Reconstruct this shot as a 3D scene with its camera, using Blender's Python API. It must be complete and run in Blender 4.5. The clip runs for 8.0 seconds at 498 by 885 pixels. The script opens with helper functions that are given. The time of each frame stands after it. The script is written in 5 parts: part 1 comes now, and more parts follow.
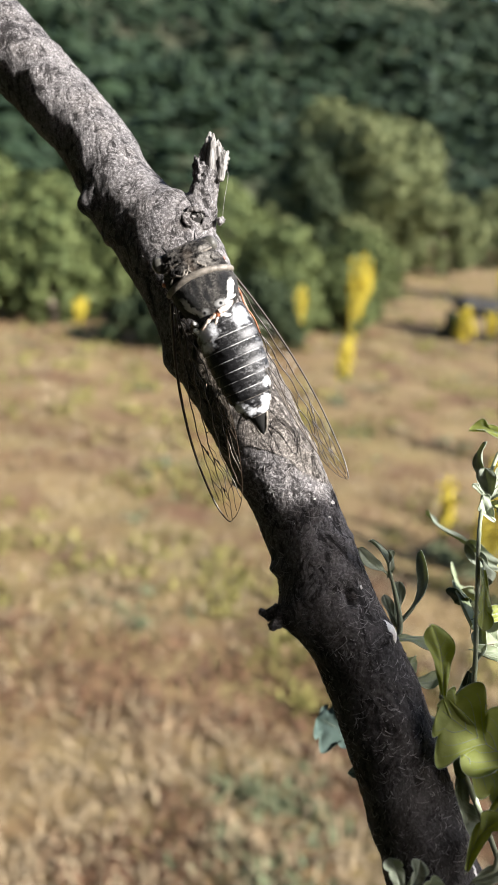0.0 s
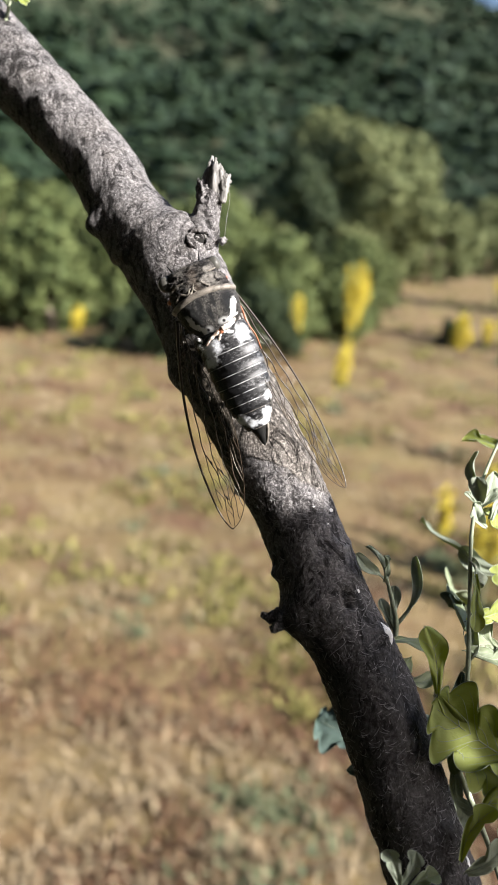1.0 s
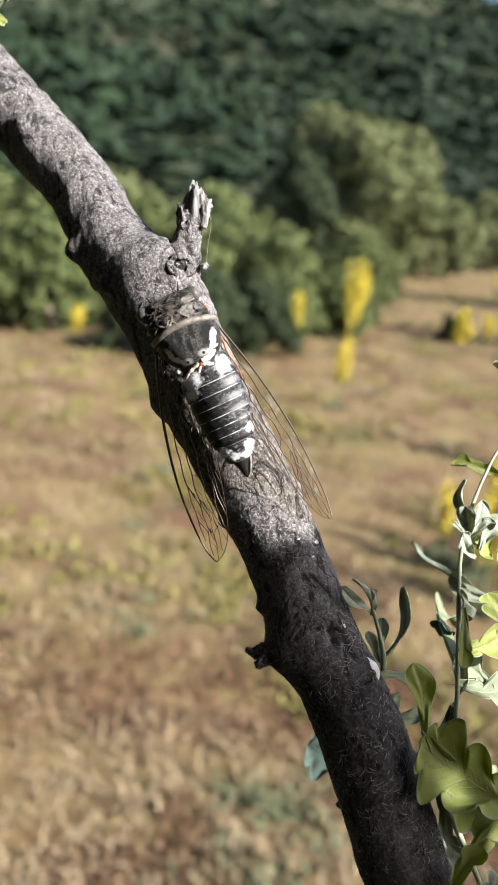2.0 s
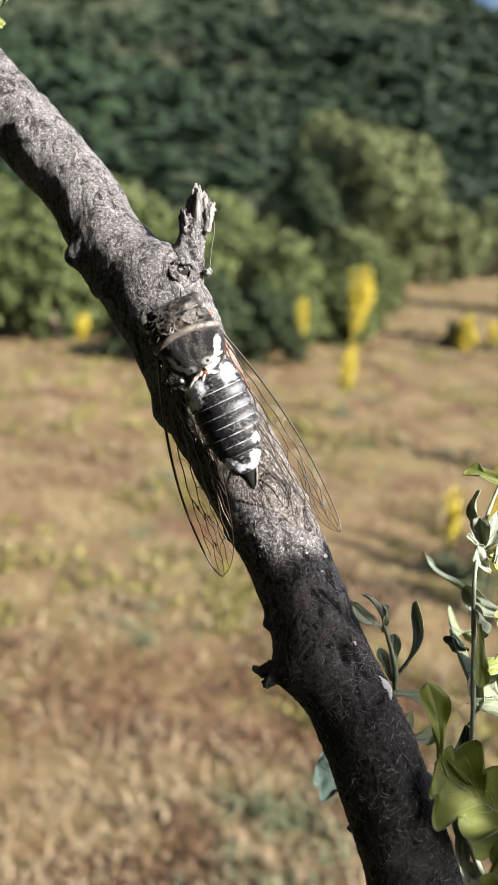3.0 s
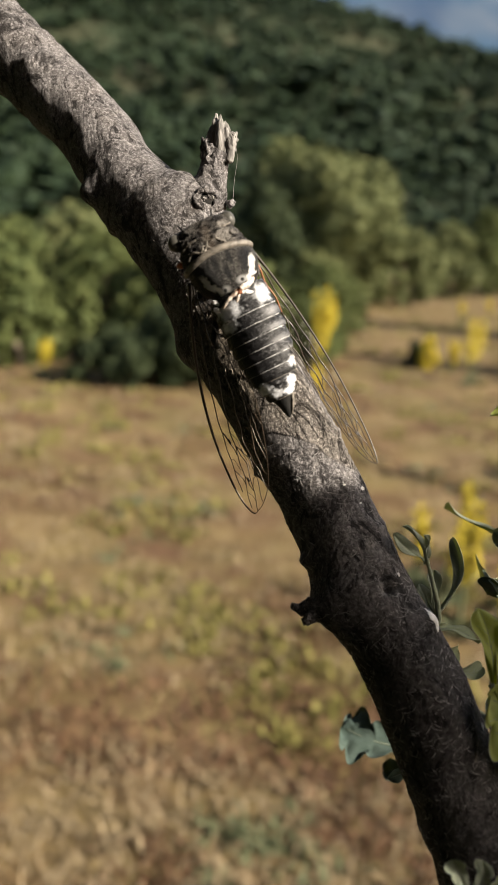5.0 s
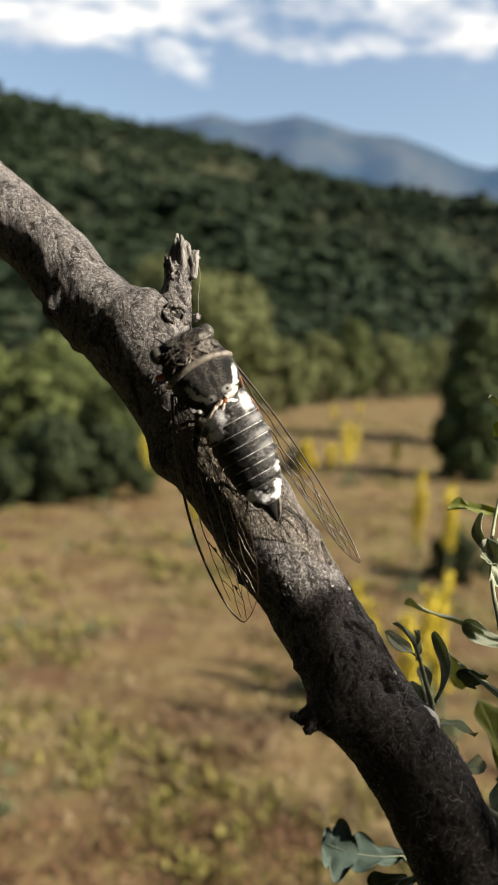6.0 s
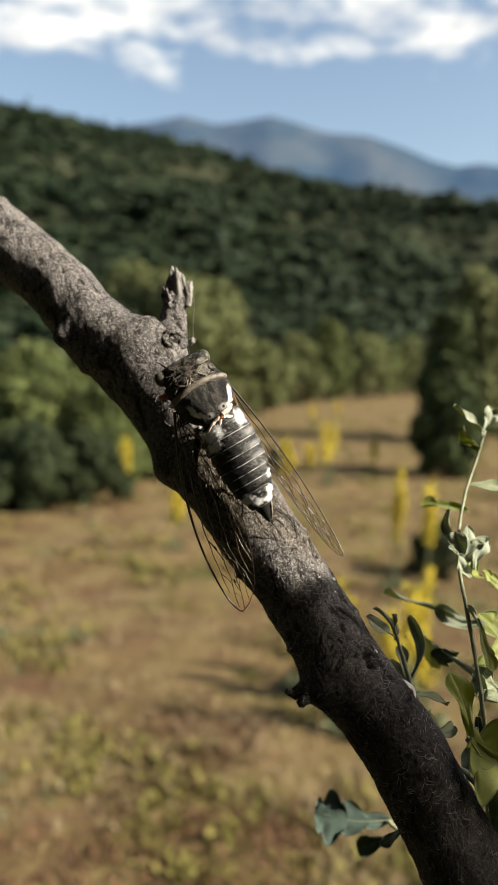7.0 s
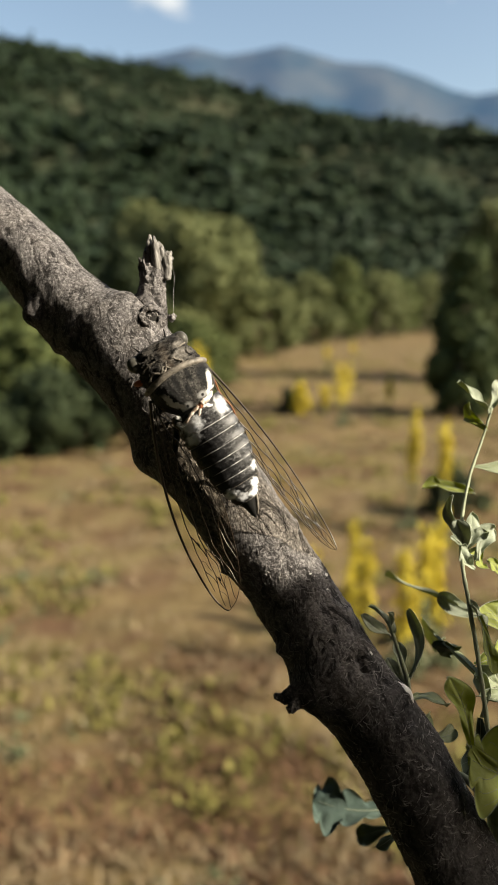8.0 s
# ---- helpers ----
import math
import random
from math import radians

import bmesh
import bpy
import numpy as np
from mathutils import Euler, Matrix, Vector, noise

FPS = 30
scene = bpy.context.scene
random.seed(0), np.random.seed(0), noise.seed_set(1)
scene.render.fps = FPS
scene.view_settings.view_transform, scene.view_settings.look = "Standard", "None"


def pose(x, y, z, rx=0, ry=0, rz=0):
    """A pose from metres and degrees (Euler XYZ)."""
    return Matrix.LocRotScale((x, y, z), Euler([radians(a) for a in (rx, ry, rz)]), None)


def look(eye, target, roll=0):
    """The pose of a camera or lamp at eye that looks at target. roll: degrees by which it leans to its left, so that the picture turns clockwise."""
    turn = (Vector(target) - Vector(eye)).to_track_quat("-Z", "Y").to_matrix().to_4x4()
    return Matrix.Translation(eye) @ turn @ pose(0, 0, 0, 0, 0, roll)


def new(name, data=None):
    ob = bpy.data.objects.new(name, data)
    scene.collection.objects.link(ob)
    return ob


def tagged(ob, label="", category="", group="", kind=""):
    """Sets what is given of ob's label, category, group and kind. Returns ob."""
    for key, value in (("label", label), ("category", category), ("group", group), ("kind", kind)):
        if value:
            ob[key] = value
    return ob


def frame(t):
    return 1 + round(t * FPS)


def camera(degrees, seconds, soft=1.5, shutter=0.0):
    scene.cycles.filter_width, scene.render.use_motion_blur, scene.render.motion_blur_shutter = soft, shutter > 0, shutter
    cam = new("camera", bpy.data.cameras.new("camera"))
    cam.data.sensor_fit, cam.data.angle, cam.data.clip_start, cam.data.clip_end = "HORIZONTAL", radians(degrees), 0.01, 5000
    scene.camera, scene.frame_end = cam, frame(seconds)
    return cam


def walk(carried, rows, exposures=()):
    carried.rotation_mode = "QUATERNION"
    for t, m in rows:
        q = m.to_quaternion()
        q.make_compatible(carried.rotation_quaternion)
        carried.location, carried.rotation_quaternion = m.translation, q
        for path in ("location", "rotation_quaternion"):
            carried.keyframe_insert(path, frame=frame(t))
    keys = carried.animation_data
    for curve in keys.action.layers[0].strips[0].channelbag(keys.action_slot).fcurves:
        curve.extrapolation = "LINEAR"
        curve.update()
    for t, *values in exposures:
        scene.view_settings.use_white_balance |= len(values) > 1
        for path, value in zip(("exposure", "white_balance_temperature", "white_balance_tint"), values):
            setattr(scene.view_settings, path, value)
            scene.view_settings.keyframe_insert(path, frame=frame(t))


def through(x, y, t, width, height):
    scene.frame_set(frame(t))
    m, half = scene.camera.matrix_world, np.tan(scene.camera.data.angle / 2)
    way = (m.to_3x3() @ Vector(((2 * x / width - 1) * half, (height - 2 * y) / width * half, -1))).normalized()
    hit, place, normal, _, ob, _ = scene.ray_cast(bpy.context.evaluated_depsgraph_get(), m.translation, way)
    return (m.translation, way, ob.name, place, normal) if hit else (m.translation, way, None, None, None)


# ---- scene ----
# A cicada on an oak branch, seen from a hand's width; behind it a dry meadow, trees, a wooded slope and far hills.
cam = camera(34.0, 8.0, soft=1.25)
cam.data.dof.use_dof = True
cam.data.dof.focus_distance = 0.108
cam.data.dof.aperture_fstop = 36.0
PATH = [
    (0.0, 0.0007, -0.0009, 1.3999, 73.71, -5.77, 1.62),
    (0.5, 0.0000, -0.0057, 1.4006, 74.04, -5.49, 1.68),
    (1.0, 0.0001, -0.0055, 1.4015, 74.30, -5.66, 1.42),
    (1.5, 0.0024, -0.0040, 1.4026, 74.44, -5.19, 1.44),
    (1.7, 0.0026, -0.0029, 1.4049, 74.08, -5.19, 1.07),
    (2.8, 0.0002, -0.0007, 1.4061, 74.11, -4.72, 2.75),
    (3.0, 0.0020, 0.0015, 1.4050, 74.59, -4.72, 1.63),
    (3.5, -0.0003, 0.0000, 1.4032, 74.66, -5.18, 1.46),
    (4.0, -0.0005, 0.0038, 1.4027, 74.78, -4.74, 1.52),
    (4.2, -0.0031, 0.0025, 1.4024, 74.82, -4.68, 1.68),
    (5.3, -0.0075, 0.0024, 1.3900, 78.92, -3.87, -4.38),
    (5.5, -0.0105, -0.0015, 1.3926, 81.65, -3.46, -7.22),
    (6.0, -0.0180, 0.0032, 1.3910, 84.61, -2.48, -9.68),
    (6.5, -0.0224, -0.0043, 1.3920, 84.86, -1.83, -11.54),
    (7.0, -0.0224, -0.0096, 1.3934, 84.77, -1.22, -11.29),
    (7.5, -0.0173, -0.0009, 1.3924, 82.04, -0.40, -10.86),
    (8.0, -0.0166, -0.0010, 1.3987, 80.64, -0.36, -10.32),
]
EXPOSURES = [(0.0, 1.66, 6350, 10.5), (1.0, 1.66, 6350, 10.5), (4.0, 1.64, 6600, 10.5), (5.4, 1.00, 7600, 9.5), (6.0, 1.04, 7500, 8.0), (6.5, 1.04, 7500, 6.0), (8.0, 1.04, 7700, 6.0)]
walk(cam, [(t, pose(*row)) for t, *row in PATH], EXPOSURES)

# ---------------------------------------------------------------- light
SUN_EL, SUN_AZ = 32.0, 115.0   # degrees; azimuth clockwise from +y (ahead)
world = bpy.data.worlds.new("sky")
scene.world = world
world.use_nodes = True


def sky_world():
    nt = world.node_tree
    nt.nodes.clear()
    out = nt.nodes.new("ShaderNodeOutputWorld")
    bg = nt.nodes.new("ShaderNodeBackground")
    sky = nt.nodes.new("ShaderNodeTexSky")
    sky.sky_type = "NISHITA"
    sky.sun_disc = False
    sky.sun_elevation = radians(SUN_EL)
    sky.sun_rotation = radians(SUN_AZ)
    sky.altitude = 600
    sky.ozone_density = 1.6
    sky.dust_density = 3.0
    bg.inputs["Strength"].default_value = 0.108
    # fair-weather clouds in a band above the hills
    co = nt.nodes.new("ShaderNodeTexCoord")
    mp = nt.nodes.new("ShaderNodeMapping")
    mp.inputs["Scale"].default_value = (1.0, 1.0, 2.6)
    mp.inputs["Location"].default_value = (0.12, 0.1, 0.0)
    nt.links.new(co.outputs["Generated"], mp.inputs["Vector"])
    nz = nt.nodes.new("ShaderNodeTexNoise")
    nz.inputs["Scale"].default_value, nz.inputs["Detail"].default_value, nz.inputs["Roughness"].default_value = 6.4, 8.0, 0.60
    nt.links.new(mp.outputs[0], nz.inputs["Vector"])
    sep = nt.nodes.new("ShaderNodeSeparateXYZ")
    nt.links.new(co.outputs["Generated"], sep.inputs[0])
    band = nt.nodes.new("ShaderNodeMapRange")
    band.inputs["From Min"].default_value, band.inputs["From Max"].default_value = 0.270, 0.345
    band.inputs["To Min"].default_value, band.inputs["To Max"].default_value = -0.26, 0.06
    nt.links.new(sep.outputs["Z"], band.inputs["Value"])
    add = nt.nodes.new("ShaderNodeMath")
    add.operation = "ADD"
    nt.links.new(nz.outputs["Fac"], add.inputs[0])
    nt.links.new(band.outputs[0], add.inputs[1])
    high = nt.nodes.new("ShaderNodeMapRange")
    high.inputs["From Min"].default_value, high.inputs["From Max"].default_value = 0.40, 0.62
    high.inputs["To Min"].default_value, high.inputs["To Max"].default_value = 0.0, -0.17
    nt.links.new(sep.outputs["Z"], high.inputs["Value"])
    thin = nt.nodes.new("ShaderNodeMath")
    thin.operation = "ADD"
    nt.links.new(add.outputs[0], thin.inputs[0])
    nt.links.new(high.outputs[0], thin.inputs[1])
    cover = nt.nodes.new("ShaderNodeMapRange")
    cover.inputs["From Min"].default_value, cover.inputs["From Max"].default_value = 0.525, 0.68
    nt.links.new(thin.outputs[0], cover.inputs["Value"])
    mx = nt.nodes.new("ShaderNodeMix")
    mx.data_type = "RGBA"
    shade = nt.nodes.new("ShaderNodeTexNoise")
    shade.inputs["Scale"].default_value, shade.inputs["Detail"].default_value = 11.0, 5.0
    nt.links.new(mp.outputs[0], shade.inputs["Vector"])
    tone = nt.nodes.new("ShaderNodeValToRGB")
    tone.color_ramp.elements[0].position, tone.color_ramp.elements[0].color = 0.36, (3.6, 3.9, 4.6, 1)
    tone.color_ramp.elements[1].position, tone.color_ramp.elements[1].color = 0.60, (6.4, 6.45, 6.7, 1)
    nt.links.new(shade.outputs["Fac"], tone.inputs[0])
    nt.links.new(tone.outputs[0], mx.inputs[7])
    nt.links.new(cover.outputs[0], mx.inputs[0])
    nt.links.new(sky.outputs[0], mx.inputs[6])
    nt.links.new(mx.outputs[2], bg.inputs["Color"])
    nt.links.new(bg.outputs[0], out.inputs[0])


sky_world()
sun = new("sun", bpy.data.lights.new("sun", "SUN"))
sun.data.energy, sun.data.angle, sun.data.color = 5.9, radians(0.5), (1.0, 0.95, 0.87)
_e, _a = radians(SUN_EL), radians(SUN_AZ)
SUN_WAY = Vector((math.sin(_a) * math.cos(_e), math.cos(_a) * math.cos(_e), math.sin(_e)))
sun.matrix_world = look(SUN_WAY * 50, (0, 0, 0))

# ---------------------------------------------------------------- material helpers


class Nodes:
    """A small wrapper that keeps node code short."""

    def __init__(self, name):
        self.mat = bpy.data.materials.new(name)
        self.mat.use_nodes = True
        self.t = self.mat.node_tree
        self.t.nodes.clear()
        self.out = self.t.nodes.new("ShaderNodeOutputMaterial")
        self.coord = self.t.nodes.new("ShaderNodeTexCoord").outputs["Object"]

    def add(self, kind, **values):
        n = self.t.nodes.new("ShaderNode" + kind)
        for k, v in values.items():
            n.inputs[k.replace("_", " ")].default_value = v
        return n

    def link(self, a, b):
        self.t.links.new(a, b)

    def scaled(self, x, y, z, rot=(0, 0, 0)):
        m = self.add("Mapping", Scale=(x, y, z), Rotation=[radians(r) for r in rot])
        self.link(self.coord, m.inputs["Vector"])
        return m.outputs[0]

    def noise(self, scale, detail=4, rough=0.6, vector=None, distortion=0.0):
        n = self.add("TexNoise", Scale=scale, Detail=detail, Roughness=rough, Distortion=distortion)
        self.link(vector or self.coord, n.inputs["Vector"])
        return n.outputs["Fac"]

    def ramp(self, fac, stops):
        n = self.t.nodes.new("ShaderNodeValToRGB")
        els = n.color_ramp.elements
        while len(els) < len(stops):
            els.new(0.5)
        for e, (at, c) in zip(els, stops):
            e.position = at
            e.color = (c, c, c, 1) if isinstance(c, (int, float)) else (*c, 1)
        self.link(fac, n.inputs[0])
        return n.outputs[0]

    def mix(self, fac, a, b, blend="MIX"):
        n = self.t.nodes.new("ShaderNodeMix")
        n.data_type, n.blend_type = "RGBA", blend
        for value, at in ((fac, 0), (a, 6), (b, 7)):
            if isinstance(value, (int, float)):
                n.inputs[at].default_value = value
            elif isinstance(value, tuple):
                n.inputs[at].default_value = (*value, 1)
            else:
                self.link(value, n.inputs[at])
        return n.outputs[2]

    def bump(self, height, strength, distance, normal=None):
        n = self.add("Bump", Strength=strength, Distance=distance)
        self.link(height, n.inputs["Height"])
        if normal is not None:
            self.link(normal, n.inputs["Normal"])
        return n.outputs[0]

    def surface(self, colour, rough=0.8, normal=None, specular=0.3, metal=0.0):
        n = self.add("BsdfPrincipled", Metallic=metal)
        n.inputs["Specular IOR Level"].default_value = specular
        for value, name in ((colour, "Base Color"), (rough, "Roughness")):
            if isinstance(value, tuple):
                n.inputs[name].default_value = (*value, 1)
            elif isinstance(value, (int, float)):
                n.inputs[name].default_value = value
            else:
                self.link(value, n.inputs[name])
        if normal is not None:
            self.link(normal, n.inputs["Normal"])
        return n.outputs[0]

    def blend(self, fac, a, b):
        n = self.t.nodes.new("ShaderNodeMixShader")
        if isinstance(fac, (int, float)):
            n.inputs[0].default_value = fac
        else:
            self.link(fac, n.inputs[0])
        self.link(a, n.inputs[1])
        self.link(b, n.inputs[2])
        return n.outputs[0]

    def done(self, shader):
        self.link(shader, self.out.inputs["Surface"])
        return self.mat


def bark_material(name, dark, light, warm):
    """Matt grey skin, mottled, pitted and finely cracked along the wood; the lower limb's shade is painted in as
    blacker, flaky bark towards the foot.
    """
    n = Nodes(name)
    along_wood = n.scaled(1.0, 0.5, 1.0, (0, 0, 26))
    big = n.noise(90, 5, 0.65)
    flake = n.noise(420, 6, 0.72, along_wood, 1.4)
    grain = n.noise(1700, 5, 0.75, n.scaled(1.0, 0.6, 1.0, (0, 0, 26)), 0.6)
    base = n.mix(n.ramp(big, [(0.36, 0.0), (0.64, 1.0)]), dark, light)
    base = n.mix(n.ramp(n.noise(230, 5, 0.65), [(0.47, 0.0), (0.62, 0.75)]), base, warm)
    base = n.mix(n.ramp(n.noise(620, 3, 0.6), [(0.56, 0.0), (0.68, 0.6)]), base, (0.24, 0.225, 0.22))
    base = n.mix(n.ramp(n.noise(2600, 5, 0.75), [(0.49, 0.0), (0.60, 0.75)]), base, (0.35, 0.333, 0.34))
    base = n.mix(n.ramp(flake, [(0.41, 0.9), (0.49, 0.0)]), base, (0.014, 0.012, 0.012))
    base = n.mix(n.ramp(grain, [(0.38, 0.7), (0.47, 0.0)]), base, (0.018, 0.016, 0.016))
    # Painted shade: the bark colour goes blackish down the lower limb.
    bark_xyz = n.t.nodes.new("ShaderNodeSeparateXYZ")
    n.link(n.coord, bark_xyz.inputs[0])
    downward = n.t.nodes.new("ShaderNodeMapRange")
    downward.inputs[1].default_value, downward.inputs[2].default_value = -0.006, -0.030
    downward.inputs[4].default_value = 0.72
    n.link(bark_xyz.outputs["Y"], downward.inputs[0])
    base = n.mix(downward.outputs[0], base, n.mix(n.ramp(flake, [(0.40, 0.0), (0.62, 1.0)]), (0.008, 0.007, 0.007), (0.045, 0.042, 0.042)))
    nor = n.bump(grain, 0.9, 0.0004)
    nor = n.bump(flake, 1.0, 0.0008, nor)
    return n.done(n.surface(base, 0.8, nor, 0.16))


def splinter_material(name):
    n = Nodes(name)
    streak = n.noise(900, 4, 0.6, n.scaled(1.0, 0.06, 1.0, (0, 0, 4)))
    base = n.mix(n.ramp(streak, [(0.38, 0.0), (0.60, 1.0)]), (0.035, 0.032, 0.030), (0.25, 0.24, 0.232))
    nor = n.bump(streak, 1.0, 0.0006)
    return n.done(n.surface(base, 0.7, nor, 0.3))


def plain_material(name, colour, rough=0.7, vary=0.25, scale=300.0, bump=0.0, specular=0.3, distance=0.0003):
    n = Nodes(name)
    f = n.noise(scale, 4, 0.6)
    lo = tuple(c * (1 - vary) for c in colour)
    hi = tuple(min(1, c * (1 + vary)) for c in colour)
    base = n.mix(n.ramp(f, [(0.3, 0.0), (0.7, 1.0)]), lo, hi)
    nor = n.bump(n.noise(scale * 2.2, 3, 0.6), bump, distance) if bump else None
    return n.done(n.surface(base, rough, nor, specular))


def leaf_material(name, colour, back, scale=420.0, through=0.35, rough=0.55):
    """Thin leaf: diffuse with light passing through; colour varies leaf by leaf and in blotches."""
    n = Nodes(name)
    info = n.t.nodes.new("ShaderNodeObjectInfo").outputs["Random"]
    isl = n.t.nodes.new("ShaderNodeNewGeometry").outputs["Random Per Island"]
    f = n.noise(scale, 4, 0.6)
    base = n.mix(n.ramp(f, [(0.3, 0.0), (0.7, 1.0)]), colour, back)
    hue = n.t.nodes.new("ShaderNodeHueSaturation")
    m = n.t.nodes.new("ShaderNodeMath")
    m.operation = "ADD"
    n.link(info, m.inputs[0])
    n.link(isl, m.inputs[1])
    r = n.t.nodes.new("ShaderNodeMapRange")
    r.inputs[1].default_value, r.inputs[2].default_value, r.inputs[3].default_value, r.inputs[4].default_value = 0, 2, 0.65, 1.35
    n.link(m.outputs[0], r.inputs[0])
    n.link(r.outputs[0], hue.inputs["Value"])
    n.link(base, hue.inputs["Color"])
    nor = n.bump(n.noise(scale * 6, 3, 0.6), 0.3, 0.0003)
    s = n.surface(hue.outputs[0], rough, nor, 0.35)
    tr = n.t.nodes.new("ShaderNodeBsdfTranslucent")
    glow = n.mix(0.6, hue.outputs[0], (0.42, 0.46, 0.03))
    n.link(glow, tr.inputs["Color"])
    return n.done(n.blend(through, s, tr.outputs[0]))


# ---------------------------------------------------------------- mesh helpers


def raw(name, verts, faces, material, parent=None, label="", smooth=True):
    me = bpy.data.meshes.new(name)
    me.from_pydata(verts, [], faces)
    if smooth:
        me.polygons.foreach_set("use_smooth", [True] * len(me.polygons))
    me.materials.append(material)
    ob = new(name, me)
    ob.parent = parent
    if label:
        ob["label"] = label
    return ob


def spline(points, steps):
    """Catmull-Rom through points (tuples of any length), steps per span."""
    p = [np.array(q, float) for q in points]
    p = [2 * p[0] - p[1]] + p + [2 * p[-1] - p[-2]]
    out = []
    for i in range(1, len(p) - 2):
        a, b, c, d = p[i - 1:i + 3]
        for k in range(steps):
            u = k / steps
            out.append(0.5 * (2 * b + (c - a) * u + (2 * a - 5 * b + 4 * c - d) * u * u + (3 * b - a - 3 * c + d) * u ** 3))
    out.append(p[-2])
    return np.array(out)


def tube_data(path, radii, sides, bump=None, caps=True):
    """Vertices and faces of a tube along path; bump(p, outward) shifts a vertex outwards."""
    path = np.array(path, float)
    n = len(path)
    tan = np.gradient(path, axis=0)
    tan /= np.linalg.norm(tan, axis=1, keepdims=True) + 1e-12
    up = np.array([0.0, 0.0, 1.0]) if abs(tan[0][2]) < 0.9 else np.array([1.0, 0.0, 0.0])
    verts, faces = [], []
    for i in range(n):
        side = np.cross(tan[i], up)
        side /= np.linalg.norm(side) + 1e-12
        top = np.cross(side, tan[i])
        up = top
        for k in range(sides):
            a = 2 * math.pi * k / sides
            o = math.cos(a) * side + math.sin(a) * top
            q = path[i] + radii[i] * o
            if bump:
                q = q + bump(q, o) * o
            verts.append(tuple(q))
    for i in range(n - 1):
        for k in range(sides):
            a, b = i * sides + k, i * sides + (k + 1) % sides
            faces.append((a, b, b + sides, a + sides))
    if caps:
        faces.append(tuple(range(sides))[::-1])
        faces.append(tuple(range((n - 1) * sides, n * sides)))
    return verts, faces


def joined(pieces):
    verts, faces = [], []
    for v, f in pieces:
        off = len(verts)
        verts += v
        faces += [tuple(i + off for i in q) for q in f]
    return verts, faces


def blob_data(centre, size, seed, rough=0.35, cuts=2):
    """An uneven lump: an icosphere pushed about by noise."""
    bm = bmesh.new()
    bmesh.ops.create_icosphere(bm, subdivisions=cuts, radius=1.0)
    out = []
    for v in bm.verts:
        k = 1 + rough * noise.noise(v.co * 1.7 + Vector((seed * 3.1, seed * 1.7, seed)))
        out.append(tuple(centre[i] + size[i] * v.co[i] * k for i in range(3)))
    faces = [tuple(v.index for v in f.verts) for f in bm.faces]
    bm.free()
    return out, faces


# ---------------------------------------------------------------- materials of the distance


def meadow_material():
    n = Nodes("dry_meadow")
    big = n.noise(0.55, 5, 0.6)
    mid = n.noise(3.2, 5, 0.65)
    fine = n.noise(28.0, 4, 0.7)
    base = n.mix(n.ramp(mid, [(0.32, 0.0), (0.66, 1.0)]), (0.107, 0.071, 0.033), (0.192, 0.141, 0.072))
    base = n.mix(n.ramp(big, [(0.42, 0.0), (0.66, 0.65)]), base, (0.103, 0.093, 0.031))
    base = n.mix(n.ramp(n.noise(1.9, 5, 0.65), [(0.47, 0.0), (0.64, 0.85)]), base, (0.086, 0.046, 0.029))
    base = n.mix(n.ramp(fine, [(0.30, 0.4), (0.55, 0.0)]), base, (0.067, 0.044, 0.023))
    nor = n.bump(fine, 0.6, 0.02)
    return n.done(n.surface(base, 0.95, nor, 0.1))


def slope_material():
    n = Nodes("slope_soil")
    base = n.mix(n.ramp(n.noise(0.05, 4, 0.6), [(0.42, 0.0), (0.62, 1.0)]), (0.014, 0.024, 0.013), (0.040, 0.040, 0.024))
    base = n.mix(n.ramp(n.noise(0.6, 4, 0.6), [(0.4, 0.0), (0.7, 0.5)]), base, (0.045, 0.050, 0.026))
    return n.done(n.surface(base, 0.95, None, 0.1))


def crown_material(name, dark, light, scale=0.8):
    n = Nodes(name)
    isl = n.t.nodes.new("ShaderNodeNewGeometry").outputs["Random Per Island"]
    base = n.mix(isl, dark, light)
    base = n.mix(n.ramp(n.noise(scale, 4, 0.6), [(0.35, 0.0), (0.68, 0.7)]), base, light)
    s = n.surface(base, 0.75, None, 0.2)
    tr = n.t.nodes.new("ShaderNodeBsdfTranslucent")
    n.link(base, tr.inputs["Color"])
    return n.done(n.blend(0.15, s, tr.outputs[0]))


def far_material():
    """Hills kilometres off; the haze before them is a blue glow put into their surface."""
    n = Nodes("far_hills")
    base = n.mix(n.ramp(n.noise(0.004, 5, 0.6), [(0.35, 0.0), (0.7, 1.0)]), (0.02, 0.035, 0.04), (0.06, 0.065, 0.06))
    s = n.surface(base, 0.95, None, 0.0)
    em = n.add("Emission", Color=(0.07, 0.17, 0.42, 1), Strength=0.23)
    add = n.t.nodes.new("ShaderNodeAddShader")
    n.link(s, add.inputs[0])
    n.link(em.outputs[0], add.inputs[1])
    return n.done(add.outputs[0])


MEADOW, SLOPE, FAR = meadow_material(), slope_material(), far_material()
FOREST = crown_material("forest_crowns", (0.007, 0.016, 0.008), (0.016, 0.030, 0.012), 0.022)
OLIVE = crown_material("olive_green_leaves", (0.045, 0.058, 0.021), (0.118, 0.130, 0.054), 1.2)
GREEN = crown_material("bush_green_leaves", (0.034, 0.050, 0.016), (0.092, 0.110, 0.037), 1.2)
DARK = crown_material("dark_green_leaves", (0.013, 0.023, 0.011), (0.034, 0.047, 0.019), 1.2)
CONIFER = crown_material("conifer_needles", (0.020, 0.034, 0.013), (0.056, 0.076, 0.027), 1.2)
